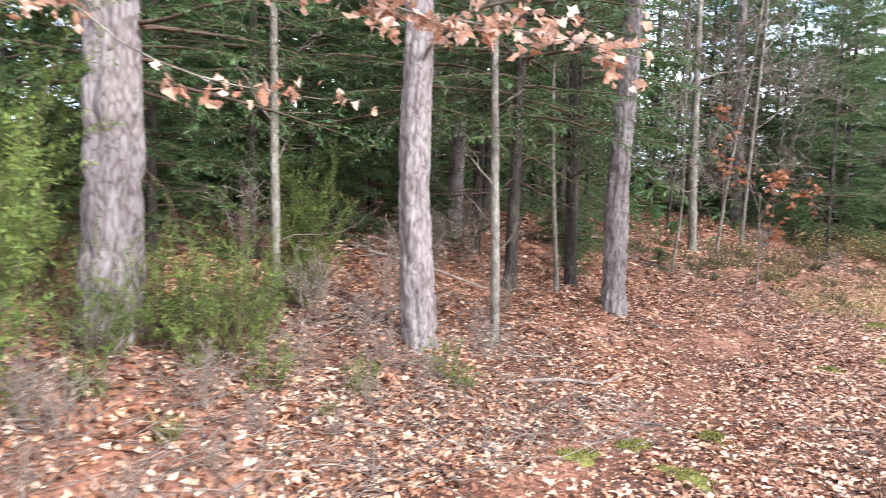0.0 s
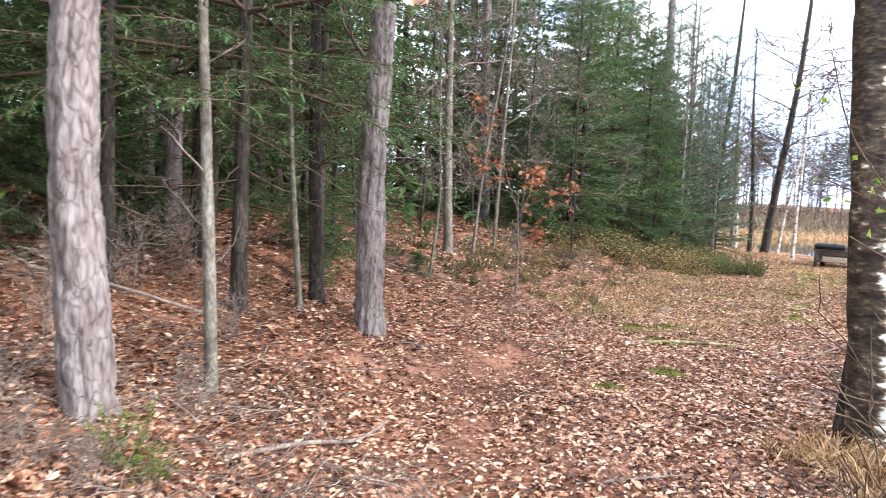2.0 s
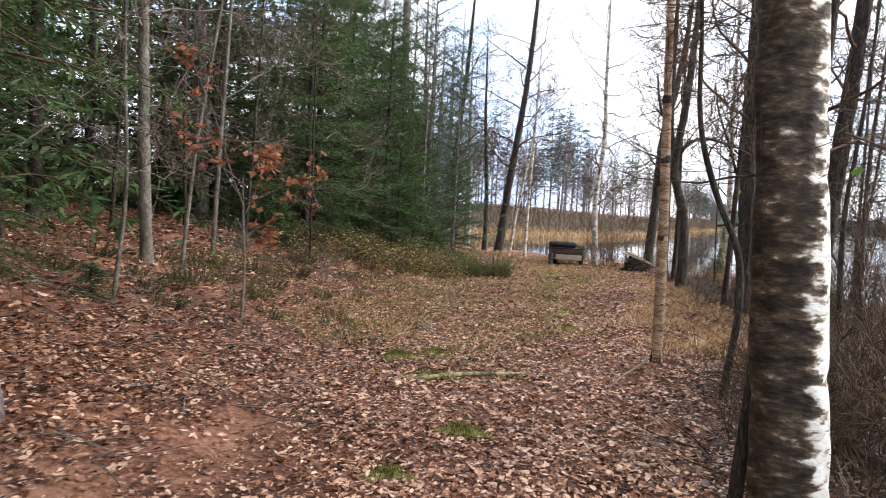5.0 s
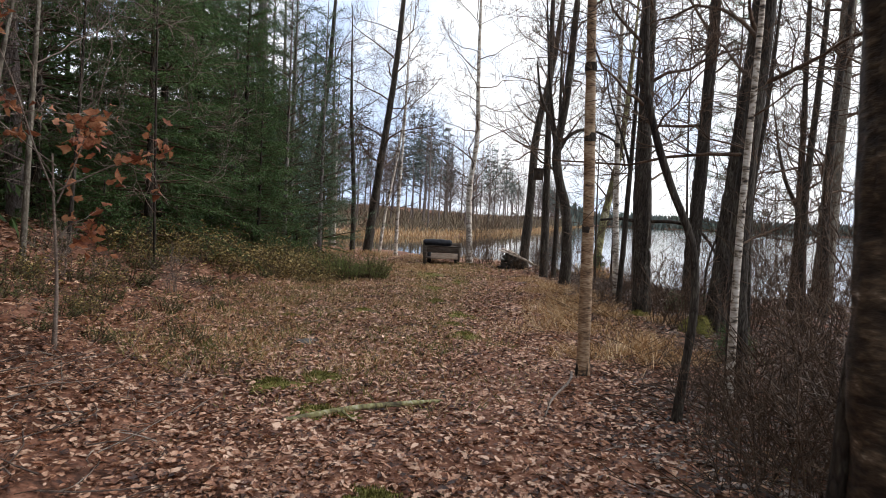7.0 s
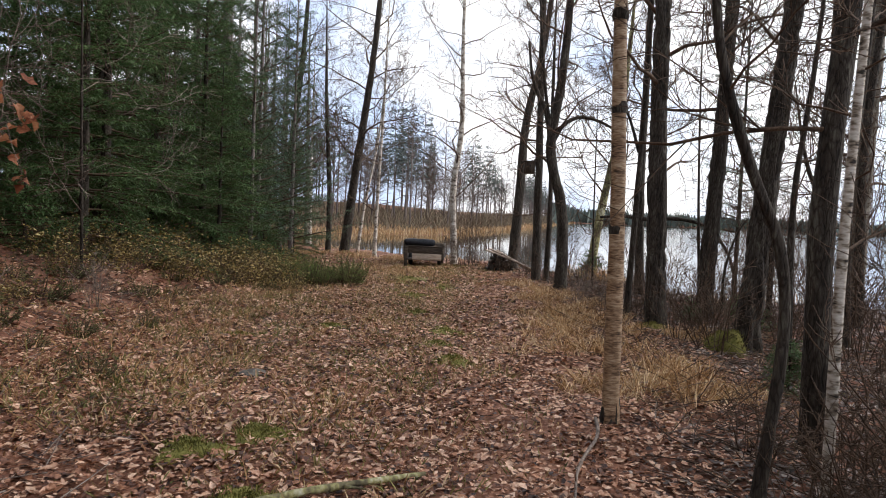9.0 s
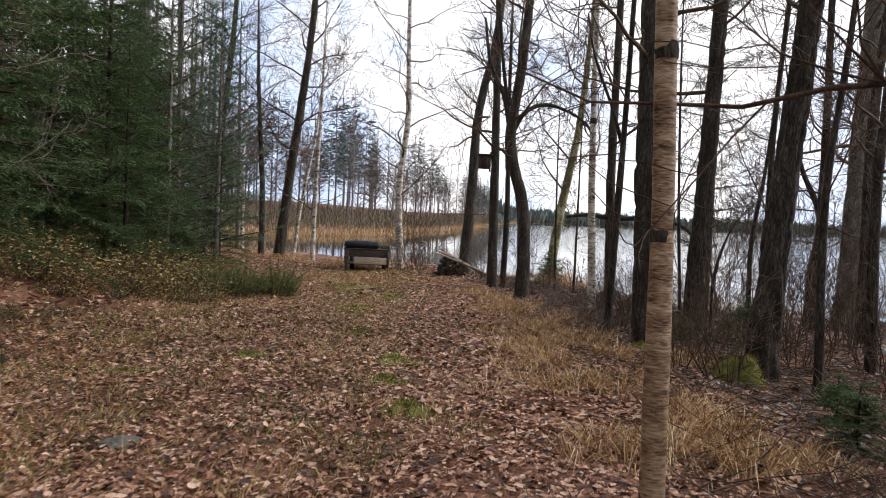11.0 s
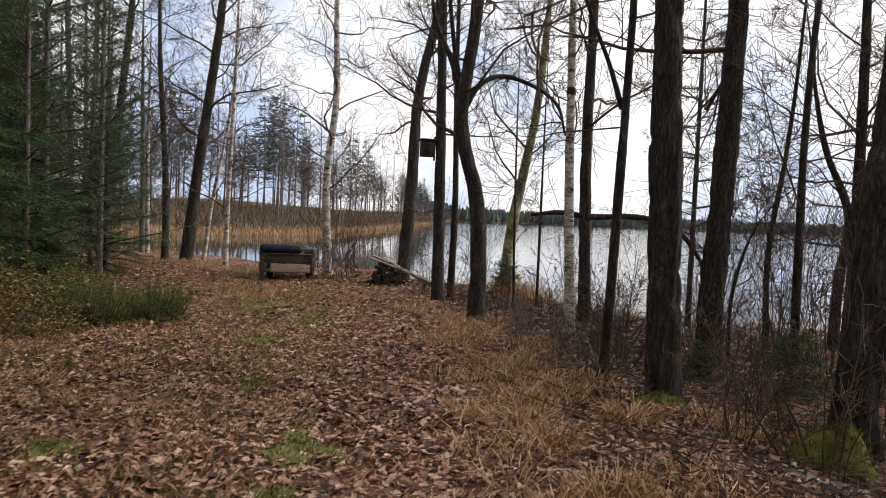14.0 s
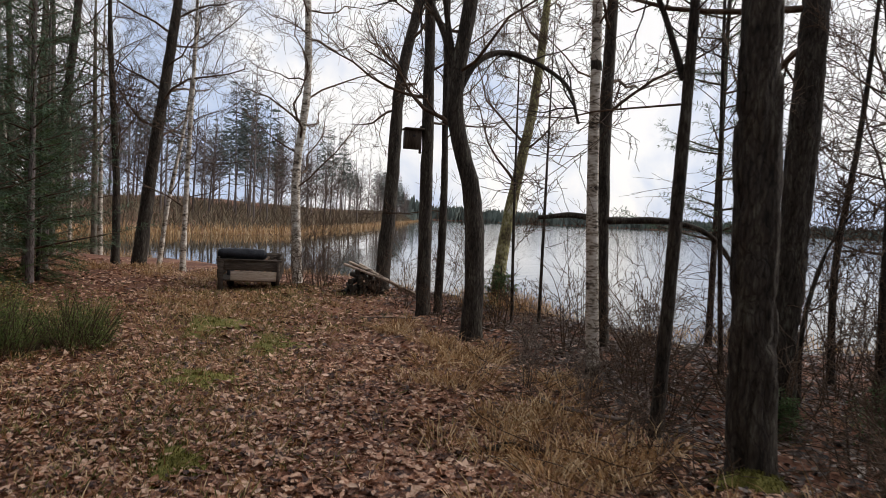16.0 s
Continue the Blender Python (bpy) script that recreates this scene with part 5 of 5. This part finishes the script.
for x, y, k, s in ((-1.0, 6.8, 1, 1.0), (-0.6, 7.7, 0, 0.9), (-1.3, 8.6, 1, 1.0), (-1.35, 7.1, 3, 0.8), (-0.7, 9.3, 0, 1.0), (-1.5, 9.9, 1, 0.9), (-1.0, 10.4, 0, 0.9), (-0.4, 10.8, 1, 1.1), (-1.7, 11.3, 1, 0.6), (-0.8, 11.4, 3, 0.9), (-0.3, 12.3, 0, 1.0), (0.5, 11.6, 2, 0.9), (0.7, 15.0, 0, 1.0), (1.5, 14.4, 2, 0.9), (0.9, 16.7, 2, 0.8), (1.6, 17.4, 0, 1.0), (0.6, 18.1, 0, 0.9), (1.3, 18.4, 2, 0.8), (0.9, 19.0, 0, 1.0), (1.7, 19.2, 0, 1.1), (0.2, 19.5, 0, 0.8), (0.9, 20.2, 2, 0.9), (1.4, 21.1, 0, 0.9), (-0.2, 20.6, 1, 1.0), (0.3, 21.8, 0, 0.8), (-0.9, 21.2, 1, 0.9), (-0.2, 22.8, 0, 0.8), (-1.4, 22.9, 1, 0.9), (-1.6, 24.5, 0, 0.8), (-1.9, 25.6, 0, 0.9), (-1.3, 26.4, 2, 0.7), (-3.9, 28.0, 0, 0.9), (-4.1, 27.4, 1, 1.0), (-4.25, 27.9, 0, 0.8), (-4.0, 28.7, 2, 0.8), (-4.7, 29.0, 0, 0.8), (-2.3, 26.8, 1, 0.9), (-2.2, 22.9, 1, 0.7), (-1.6, 20.7, 3, 0.7), (-1.9, 19.3, 3, 0.6), (-1.0, 18.4, 1, 0.8), (-1.5, 18.8, 3, 0.7), (-0.3, 17.0, 1, 0.8), (0.4, 16.2, 1, 0.9), (-1.75, 8.5, 1, 0.9), (-1.6, 9.4, 1, 0.8), (-1.9, 9.2, 1, 0.6), (-1.2, 9.8, 1, 1.0), (-0.8, 8.4, 1, 1.2), (-1.7, 10.3, 1, 0.7), (-0.5, 9.0, 1, 1.2), (0.0, 10.0, 1, 1.2), (0.3, 8.0, 0, 1.1),
                   (-1.1, 4.6, 0, 0.9), (-0.6, 5.6, 0, 1.1), (-1.2, 3.7, 1, 1.0), (0.2, 6.6, 2, 0.9), (0.9, 8.6, 2, 1.0), (2.2, 12.2, 2, 1.1), (2.9, 17.4, 0, 1.1), (2.2, 16.6, 0, 1.0),
                   (-1.0, 15.9, 1, 0.8), (-0.5, 16.5, 0, 0.7), (-0.2, 18.2, 1, 1.0), (-1.6, 17.5, 1, 0.6), (-0.9, 19.4, 1, 0.8), (-0.5, 20.0, 0, 0.7), (0.5, 19.6, 1, 1.0), (1.2, 16.0, 1, 1.0), (1.9, 18.0, 1, 1.2), (-1.1, 7.9, 1, 1.0), (-1.5, 8.9, 1, 0.8), (-1.0, 9.0, 0, 0.8), (-0.7, 10.2, 1, 1.2), (-1.3, 10.9, 1, 0.8), (-2.6, 24.8, 1, 0.7), (-3.0, 26.4, 1, 0.6), (-4.5, 27.3, 0, 0.7),
                   (-4.3, 0.2, 3, 0.4), (-4.0, 0.7, 3, 0.35), (-4.5, 1.5, 3, 0.42), (-4.2, 1.2, 3, 0.3), (-4.6, 2.4, 3, 0.38), (-4.3, 2.0, 3, 0.3), (-4.8, 3.0, 3, 0.4), (-5.2, 3.9, 3, 0.4), (-5.0, 0.2, 3, 0.5), (-5.3, 2.2, 3, 0.45), (-5.7, 2.9, 3, 0.5), (-5.1, 2.8, 3, 0.55), (-4.7, 0.4, 3, 0.6), (-4.9, 1.3, 3, 0.6), (-6.0, 2.6, 3, 0.8), (-6.6, 3.6, 3, 0.9), (-7.2, 4.6, 3, 0.9), (-6.2, 4.9, 3, 0.5), (-5.3, -0.9, 3, 0.9), (-7.9, 5.6, 3, 0.9), (-7.6, 2.4, 3, 1.2), (-8.6, 13.2, 3, 0.9), (-7.8, 14.4, 3, 0.7)):
    put(tk[k], x, y, RNG.uniform(0, 6), s * RNG.uniform(0.9, 1.1))

# bare trees behind the cove and on the hillside
grove_a = bare_tree("grove_tree", -13.0, 36.0, 0.09, [(0.1, 0, 3), (0.0, 0.1, 6)], 10, M_GREYBARK, "slender bare tree of the brown hillside", limbs=11, low=1.6, reach=3.0, kids=6, seen=9.5, twig=M_TWIG, group="hillside trees")
grove_b = bare_tree("grove_tree", -16.0, 38.0, 0.06, [(-0.1, 0, 3), (0.1, 0.1, 6)], 8, M_BIRCH, "slender bare birch of the brown hillside", limbs=9, low=1.2, reach=2.4, kids=6, seen=7.5, twig=M_TWIG, group="hillside trees")
for k in range(44):
    x, y = (RNG.uniform(-34, -12), RNG.uniform(31, 56)) if k < 30 else (RNG.uniform(-17, -10.5), RNG.uniform(30, 37))
    if y > 44 and x > -20:
        continue
    put((grove_a, grove_b)[k % 2], x, y, RNG.uniform(0, 6), RNG.uniform(0.8, 1.3), 0.1)
for x, y in ((-14.5, 34.5), (-17, 41), (-21, 36), (-19, 31), (-24, 46), (-15.5, 37.8)):
    put(pine_a, x, y, RNG.uniform(0, 6), RNG.uniform(0.9, 1.2), 0.1)

# ---------- far shore ----------
wood, fir, reed, scrub = Geo(), Geo(), Geo(), Geo()


def far_spot(n, x0, x1, d0, d1):
    x = RNG.uniform(x0, x1, n)
    y = np.interp(x, FAR_X, FAR_Y) + RNG.uniform(d0, d1, n)
    return x, y


for x, y in zip(*far_spot(210, -52, 14, 8, 55)):
    z, tall = ground_at(x, y), RNG.uniform(7, 13)
    lean = RNG.normal(0, 0.25, 2)
    tube(wood, [(x, y, z - 0.2), (x + lean[0], y + lean[1], z + tall)], [0.11, 0.02], 3)
    if RNG.uniform() < 0.24:
        n = 420
        h = z + tall * np.round(RNG.triangular(0.3, 0.6, 1.02, n) * 16) / 16 + RNG.normal(0, 0.1, n)
        a = RNG.uniform(0, 6.28, n)
        c = np.stack([np.cos(a), np.sin(a), RNG.uniform(-0.15, 0.35, n)], 1)
        rad = (1.9 * (1 - (h - z) / tall * 0.75))[:, None]
        blades(fir, np.stack([x + 0 * a, y + 0 * a, h], 1) + c * rad * RNG.uniform(0, 1, (n, 1)), c + RNG.normal(0, 0.3, (n, 3)), 0.6, 0.11)
    else:
        n = 110
        h = z + tall * RNG.triangular(0.08, 0.4, 0.97, n)
        a = RNG.uniform(0, 6.28, n)
        c = np.stack([np.cos(a), np.sin(a), RNG.uniform(0.3, 1.3, n)], 1)
        p = np.stack([x + lean[0] * (h - z) / tall, y + 0 * a, h], 1)
        ln = RNG.uniform(0.7, 2.3, n) * (1.1 - 0.8 * (h - z) / tall)
        blades(wood, p, c, ln, 0.07)
        blades(wood, p + c * ln[:, None] * 0.4, c + RNG.normal(0, 0.5, (n, 3)), ln * 0.7, 0.05)
        blades(wood, p + c * ln[:, None] * 0.6, c + RNG.normal(0, 0.5, (n, 3)), ln * 0.7, 0.05)
x, y = far_spot(42000, -60, 20, 3, 40)
p = np.stack([x, y, height(x, y)], 1)
blades(scrub, p, RNG.normal(0, 0.8, p.shape) + (0, 0, 1), RNG.uniform(0.3, 1.0, len(p)) * RNG.uniform(0.6, 2.6, len(p)), 0.06)
x, y = far_spot(5200, 14, 600, 2, 40)
p = np.stack([x, y, height(x, y) - 0.5], 1)
blades(fir, p, RNG.normal(0, 0.12, p.shape) + (0, 0, 1), RNG.uniform(4, 9, len(p)), RNG.uniform(2.0, 3.6, len(p)))
x, y = far_spot(18000, -60, 40, -2.5, 7)
p = np.stack([x, y, np.maximum(height(x, y), WATER) - 0.05], 1)
blades(reed, p, RNG.normal(0, 0.25, p.shape) + (0, 0, 1), RNG.uniform(0.3, 0.8, len(p)), 0.05)
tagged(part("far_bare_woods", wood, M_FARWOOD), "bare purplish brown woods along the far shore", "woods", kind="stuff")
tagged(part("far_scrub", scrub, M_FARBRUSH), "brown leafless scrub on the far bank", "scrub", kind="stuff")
tagged(part("far_conifer_woods", fir, M_FARPINE), "dark conifers along the far shore, greyed by haze in their colour", "woods", kind="stuff")
tagged(part("far_reeds", reed, M_STRAW), "belt of pale dry reeds along the far shore", "reeds", kind="stuff")

# ---------- grass, reeds, twigs ----------
straw, green, rust = Geo(), Geo(), Geo()


def tuft(geo, x, y, n, spread_r, ln, wide=0.006, lean=0.5, sag=(0.15, 0.95)):
    a, r = RNG.uniform(0, 6.28, n), spread_r * np.sqrt(RNG.uniform(0, 1, n))
    px, py = x + np.cos(a) * r, y + np.sin(a) * r
    p = np.stack([px, py, height(px, py) - 0.01], 1)
    w = np.stack([np.cos(a), np.sin(a), 0 * a], 1) * lean + RNG.normal(0, 0.3, (n, 3))
    w[:, 2] = np.abs(w[:, 2]) + 0.75
    blades(geo, p, w, RNG.uniform(0.5, 1.2, n) * ln, wide, RNG.uniform(*sag, (n, 1)))


for x, y, s in ((-2.44, 20.3, 0.45), (-2.7, 18.1, 0.5), (-2.2, 17.8, 0.5), (-2.5, 19.3, 0.4), (-2.15, 18.2, 0.4), (-2.45, 13.3, 0.55), (-1.9, 13.6, 0.5), (-2.3, 17.0, 0.4), (-2.55, 14.7, 0.5), (-2.0, 14.9, 0.5), (-2.5, 15.8, 0.35), (-1.7, 14.0, 0.4), (-1.6, 16.4, 0.35), (-2.5, 21.3, 0.35), (-1.9, 12.9, 0.4), (-2.6, 16.4, 0.35), (-2.0, 20.6, 0.3), (-1.4, 12.9, 0.4), (-2.9, 22.4, 0.3), (-1.6, 19.3, 0.3), (-1.75, 6.6, 0.4), (-1.6, 7.2, 0.35), (-2.1, 6.9, 0.25), (-1.5, 5.9, 0.35), (-1.7, 17.3, 0.35), (-0.8, 16.2, 0.35)):
    for _ in range(6):
        tuft(straw, x + RNG.normal(0, s * 0.5), y + RNG.normal(0, s * 0.5), 55, 0.1, 0.38, 0.009, 0.8)
for x, y in ((-5.6, 23.5), (-5.9, 25.0), (-6.3, 27.5), (-6.6, 29.3), (-7.6, 29.2), (-8.3, 29.8), (-7.9, 30.5), (-9.2, 30.2), (-10.0, 29.6), (-6.0, 28.6), (-10.5, 31.5), (-5.6, 30.5)):
    for _ in range(8):
        tuft(straw, x + RNG.normal(0, 0.5), y + RNG.normal(0, 0.5), 40, 0.25, 0.3, 0.009)
x, y = scatter(2600, -3.4, 1.0, 9.0, 26.0)
for px, py in zip(x[:160], y[:160]):
    if px > -2.75 + 0.3 * math.sin(py * 2):
        tuft(straw, px, py, 9, 0.12, 0.24, 0.005)
x, y = scatter(900, -7.0, -2.6, 9.0, 28.0)
for px, py in zip(x, y):
    tuft(green if RNG.uniform() < 0.6 else straw, px, py, 7, 0.12, 0.09, 0.005)
for k in range(520):
    u = RNG.uniform(0, 1)
    x, y = -4.55 + 0.25 * math.sin(9 * u) + RNG.normal(0, 0.32), 12.5 + 15.0 * u
    tuft(green if RNG.uniform() < 0.75 else straw, x - 0.3 * u, y, 16, 0.16, 0.11, 0.005)
for k in range(1500):
    u = RNG.uniform(0, 1) ** 0.8
    x, y = -4.6 - 0.4 * u + RNG.normal(0, 0.75 + 0.35 * u), 10.0 + 18.0 * u
    tuft(straw if RNG.uniform() < 0.62 else green, x, y, 20, 0.22, RNG.uniform(0.1, 0.16), 0.009, 0.7, (0.0, 0.3))
for k in range(750):
    y = RNG.uniform(11, 24)
    x = np.interp(y, [11, 22], [-6.4, -7.4]) + RNG.normal(0, 0.6)
    tuft(straw if RNG.uniform() < 0.55 else green, x, y, 20, 0.24, RNG.uniform(0.11, 0.2), 0.009, 0.7, (0.0, 0.35))
for k in range(330):
    x = RNG.uniform(-13, 5)
    y = float(np.interp(x, SHORE_X, SHORE_Y)) - RNG.uniform(-0.6, 1.3)
    tuft(rust if x > -4 else straw, x, y, 26, 0.3, RNG.uniform(0.5, 0.8), 0.008, 0.15)
for k in range(60):
    tuft(rust, -0.7 + RNG.normal(0, 0.5), 25.0 + RNG.normal(0, 0.5), 22, 0.25, 0.65, 0.007, 0.2)
x, y = scatter(2200, -9.5, 3.0, 1.0, 24.0)
for px, py in zip(x, y):
    if px < -7 or px > -1.6:
        tuft(green if RNG.uniform() < 0.4 else straw, px, py, 6, 0.15, 0.16, 0.006)
tagged(part("dry_grass", straw, M_STRAW), "pale straw-coloured withered grass beside the track", "grass", kind="stuff")
tagged(part("green_grass", green, M_GREENGRASS), "short green grass between fallen leaves", "grass", kind="stuff")
tagged(part("shore_reeds", rust, M_REED), "rust-orange withered reeds at the water", "reeds", kind="stuff")

pale, dark = Geo(), Geo()


def litter_twigs(geo, n, bx, lo, hi, tilt, r):
    x, y = scatter(n, *bx)
    p = lay(x, y, 0.0, 0.05)
    for q in p:
        a = RNG.uniform(0, 6.28)
        ln = RNG.uniform(lo, hi)
        tube(geo, wander(q, (math.cos(a), math.sin(a), RNG.normal(0.03, tilt)), ln, 3, 0.15), np.linspace(r, r * 0.5, 4), 3)


litter_twigs(pale, 3600, (-6.6, -3.4, -0.8, 4.6), 0.15, 0.5, 0.35, 0.004)
litter_twigs(pale, 700, (-9.5, -5.2, 2.0, 10.0), 0.2, 0.7, 0.2, 0.006)
litter_twigs(pale, 500, (-9.5, -5.5, 9.0, 16.0), 0.15, 0.5, 0.3, 0.004)
litter_twigs(dark, 4200, (-2.2, 1.5, 6.0, 25.0), 0.15, 0.7, 0.3, 0.005)
litter_twigs(pale, 900, (-2.5, 0.5, 8.0, 24.0), 0.15, 0.6, 0.2, 0.005)
litter_twigs(dark, 600, (-6, -2.5, 1.5, 24.0), 0.06, 0.3, 0.03, 0.003)
tagged(part("dead_twigs", pale, M_DEADTWIG), "tangle of pale dead twigs on the forest floor", "twigs", kind="stuff")
tagged(part("brown_twigs", dark, M_TWIG), "tangle of dark brown twigs on the forest floor", "twigs", kind="stuff")

# ---------- moss, sticks, stones ----------
def mound(x, y, rx, ry, tall, label, name="moss_patch", group="moss patches", fuzz=500, turn=0.0):
    n, m = 26, 9
    a = np.linspace(0, 2 * np.pi, n, endpoint=False)[:, None]
    u = np.linspace(0, 1, m)[None] ** 0.8
    edge = 1 + 0.28 * np.sin(a * 3 + x) + 0.18 * np.sin(a * 5 + y) + 0.1 * np.sin(a * 9)
    lx, ly = np.cos(a) * u * rx * edge, np.sin(a) * u * ry * edge
    px, py = x + lx * math.cos(turn) - ly * math.sin(turn), y + lx * math.sin(turn) + ly * math.cos(turn)
    hump = tall * (1 - u**2) * (0.8 + 0.5 * vnoise(np.stack([px.ravel() * 14, py.ravel() * 14, px.ravel() * 0], 1)).reshape(px.shape))
    z = height(px, py) + 0.018 - 0.03 * (u > 0.95) + hump
    g = Geo()
    i, j = np.arange(n)[:, None] * m, np.arange(m - 1)[None]
    i2 = (np.arange(n)[:, None] + 1) % n * m
    v = np.stack([px, py, z], -1).reshape(-1, 3)
    g.add(v, np.stack([i + j, i + j + 1, i2 + j + 1, i2 + j], -1).reshape(-1, 4))
    k = RNG.integers(0, len(v), fuzz)
    p = v[k] + RNG.normal(0, 0.02, (fuzz, 3)) * (1, 1, 0)
    blades(g, p - (0, 0, 0.01), RNG.normal(0, 0.4, p.shape) + (0, 0, 1), 0.035, 0.008)
    tagged(part(name, g, M_MOSS, smooth=True), label, "moss", group)


for x, y, rx, ry in ((-4.36, 21.2, 0.3, 0.65), (-4.81, 19.5, 0.3, 0.3), (-5.2, 22.4, 0.35, 0.6), (-3.96, 15.7, 0.2, 0.35), (-3.99, 14.8, 0.18, 0.22), (-4.86, 11.16, 0.18, 0.14), (-5.18, 10.8, 0.2, 0.16), (-3.45, 3.42, 0.1, 0.14), (-2.86, 3.78, 0.16, 0.12), (-3.45, 3.92, 0.08, 0.1), (-3.78, 13.85, 0.16, 0.2), (-6.28, 14.75, 0.25, 0.15), (-4.6, 10.15, 0.22, 0.12), (-3.3, 4.6, 0.1, 0.07), (-4.1, 7.6, 0.12, 0.12), (-3.9, 8.6, 0.16, 0.1), (-5.4, 15.6, 0.2, 0.2), (-4.5, 17.3, 0.15, 0.2)):
    mound(x, y, rx * 1.25, ry * 1.25, 0.03, "flat yellow-green moss patch between fallen leaves")
mound(-0.55, 15.5, 0.26, 0.2, 0.26, "bright green moss cushion at the foot of an alder", "moss_cushion", "moss cushions", 1600)
mound(-1.12, 16.92, 0.2, 0.16, 0.08, "dark green moss at the foot of an alder", "moss_cushion", "moss cushions", 900)
mound(-1.25, 7.2, 0.3, 0.25, 0.12, "green moss cushion under a birch", "moss_cushion", "moss cushions", 800)


def stick(pts, r, mat, label, name="stick"):
    g = Geo()
    p = np.array([(x, y, ground_at(x, y) + z) for x, y, z in pts])
    line = spline(p, 16)
    tube(g, line, np.linspace(r, r * 0.55, 16), 8, 0.35, 12, r * 100)
    for k in (5, 9, 12):
        tube(g, wander(line[k], RNG.normal(0, 1, 3) * (1, 1, 0.3) + (0, 0, 0.15), RNG.uniform(0.08, 0.22), 3, 0.1), np.linspace(r * 0.5, 0.003, 4), 5)
    tagged(part(name, g, mat), label, "stick")


stick([(-4.72, 3.75, 0.03), (-4.6, 4.3, 0.07), (-4.55, 4.65, 0.04), (-4.63, 5.05, 0.06)], 0.02, M_DEADTWIG, "crooked pale dead branch lying on leaves", "branch")
stick([(-4.8, 9.9, 0.02), (-4.5, 10.12, 0.05), (-3.99, 10.45, 0.06), (-3.75, 10.62, 0.03)], 0.028, M_LICHEN, "mossy dead branch half sunk in leaves", "branch")
stick([(-2.63, 11.85, 0.05), (-2.7, 11.3, 0.1), (-2.85, 10.9, 0.06), (-2.95, 10.3, 0.05)], 0.014, M_DEADTWIG, "thin bent pale stick on leaves")
stick([(-2.0, 18.5, 0.12), (-1.7, 18.2, 0.1), (-1.35, 18.0, 0.12), (-1.2, 18.3, 0.3)], 0.02, M_DEADTWIG, "crooked pale branch in dry grass", "branch")
stick([(-3.4, 23.4, 0.03), (-2.9, 23.3, 0.06), (-2.4, 23.4, 0.04)], 0.018, M_DEADTWIG, "thin pale stick on leaves")
stick([(-2.6, 17.6, 0.03), (-2.45, 17.6, 0.06), (-2.2, 17.5, 0.04)], 0.03, M_ALDER, "short dark rotten branch on leaves", "branch")
stick([(-7.6, 3.9, 0.1), (-7.0, 4.4, 0.16), (-6.6, 4.9, 0.1)], 0.022, M_DEADTWIG, "pale fallen branch in the brush", "branch")
stick([(-3.2, 5.2, 0.02), (-2.9, 5.5, 0.05), (-2.75, 5.9, 0.03)], 0.012, M_DEADTWIG, "thin pale stick on leaves")
stick([(-0.85, 19.2, 0.0), (-0.6, 18.9, 0.35), (-0.45, 18.8, 0.7)], 0.014, M_DEADTWIG, "pale broken twig standing in the brush")


def stone(x, y, sx, sy, sz):
    bm = bmesh.new()
    bmesh.ops.create_icosphere(bm, subdivisions=3, radius=1)
    for v in bm.verts:
        k = 1 + 0.22 * noise.noise(v.co * 1.6 + Vector((x, y, 0))) + 0.06 * noise.noise(v.co * 5)
        v.co = Vector((v.co.x * sx, v.co.y * sy, v.co.z * sz)) * k
    me = bpy.data.meshes.new("stone")
    bm.to_mesh(me)
    bm.free()
    me.materials.append(M_STONE)
    ob = tagged(new("stone", me), "flat grey stone sunk among fallen leaves", "stone", "stones on the track")
    ob.matrix_basis = pose(x, y, ground_at(x, y) + 0.012, 0, 0, x * 90)


stone(-5.49, 12.85, 0.14, 0.1, 0.05)
stone(-4.7, 14.2, 0.07, 0.05, 0.03)
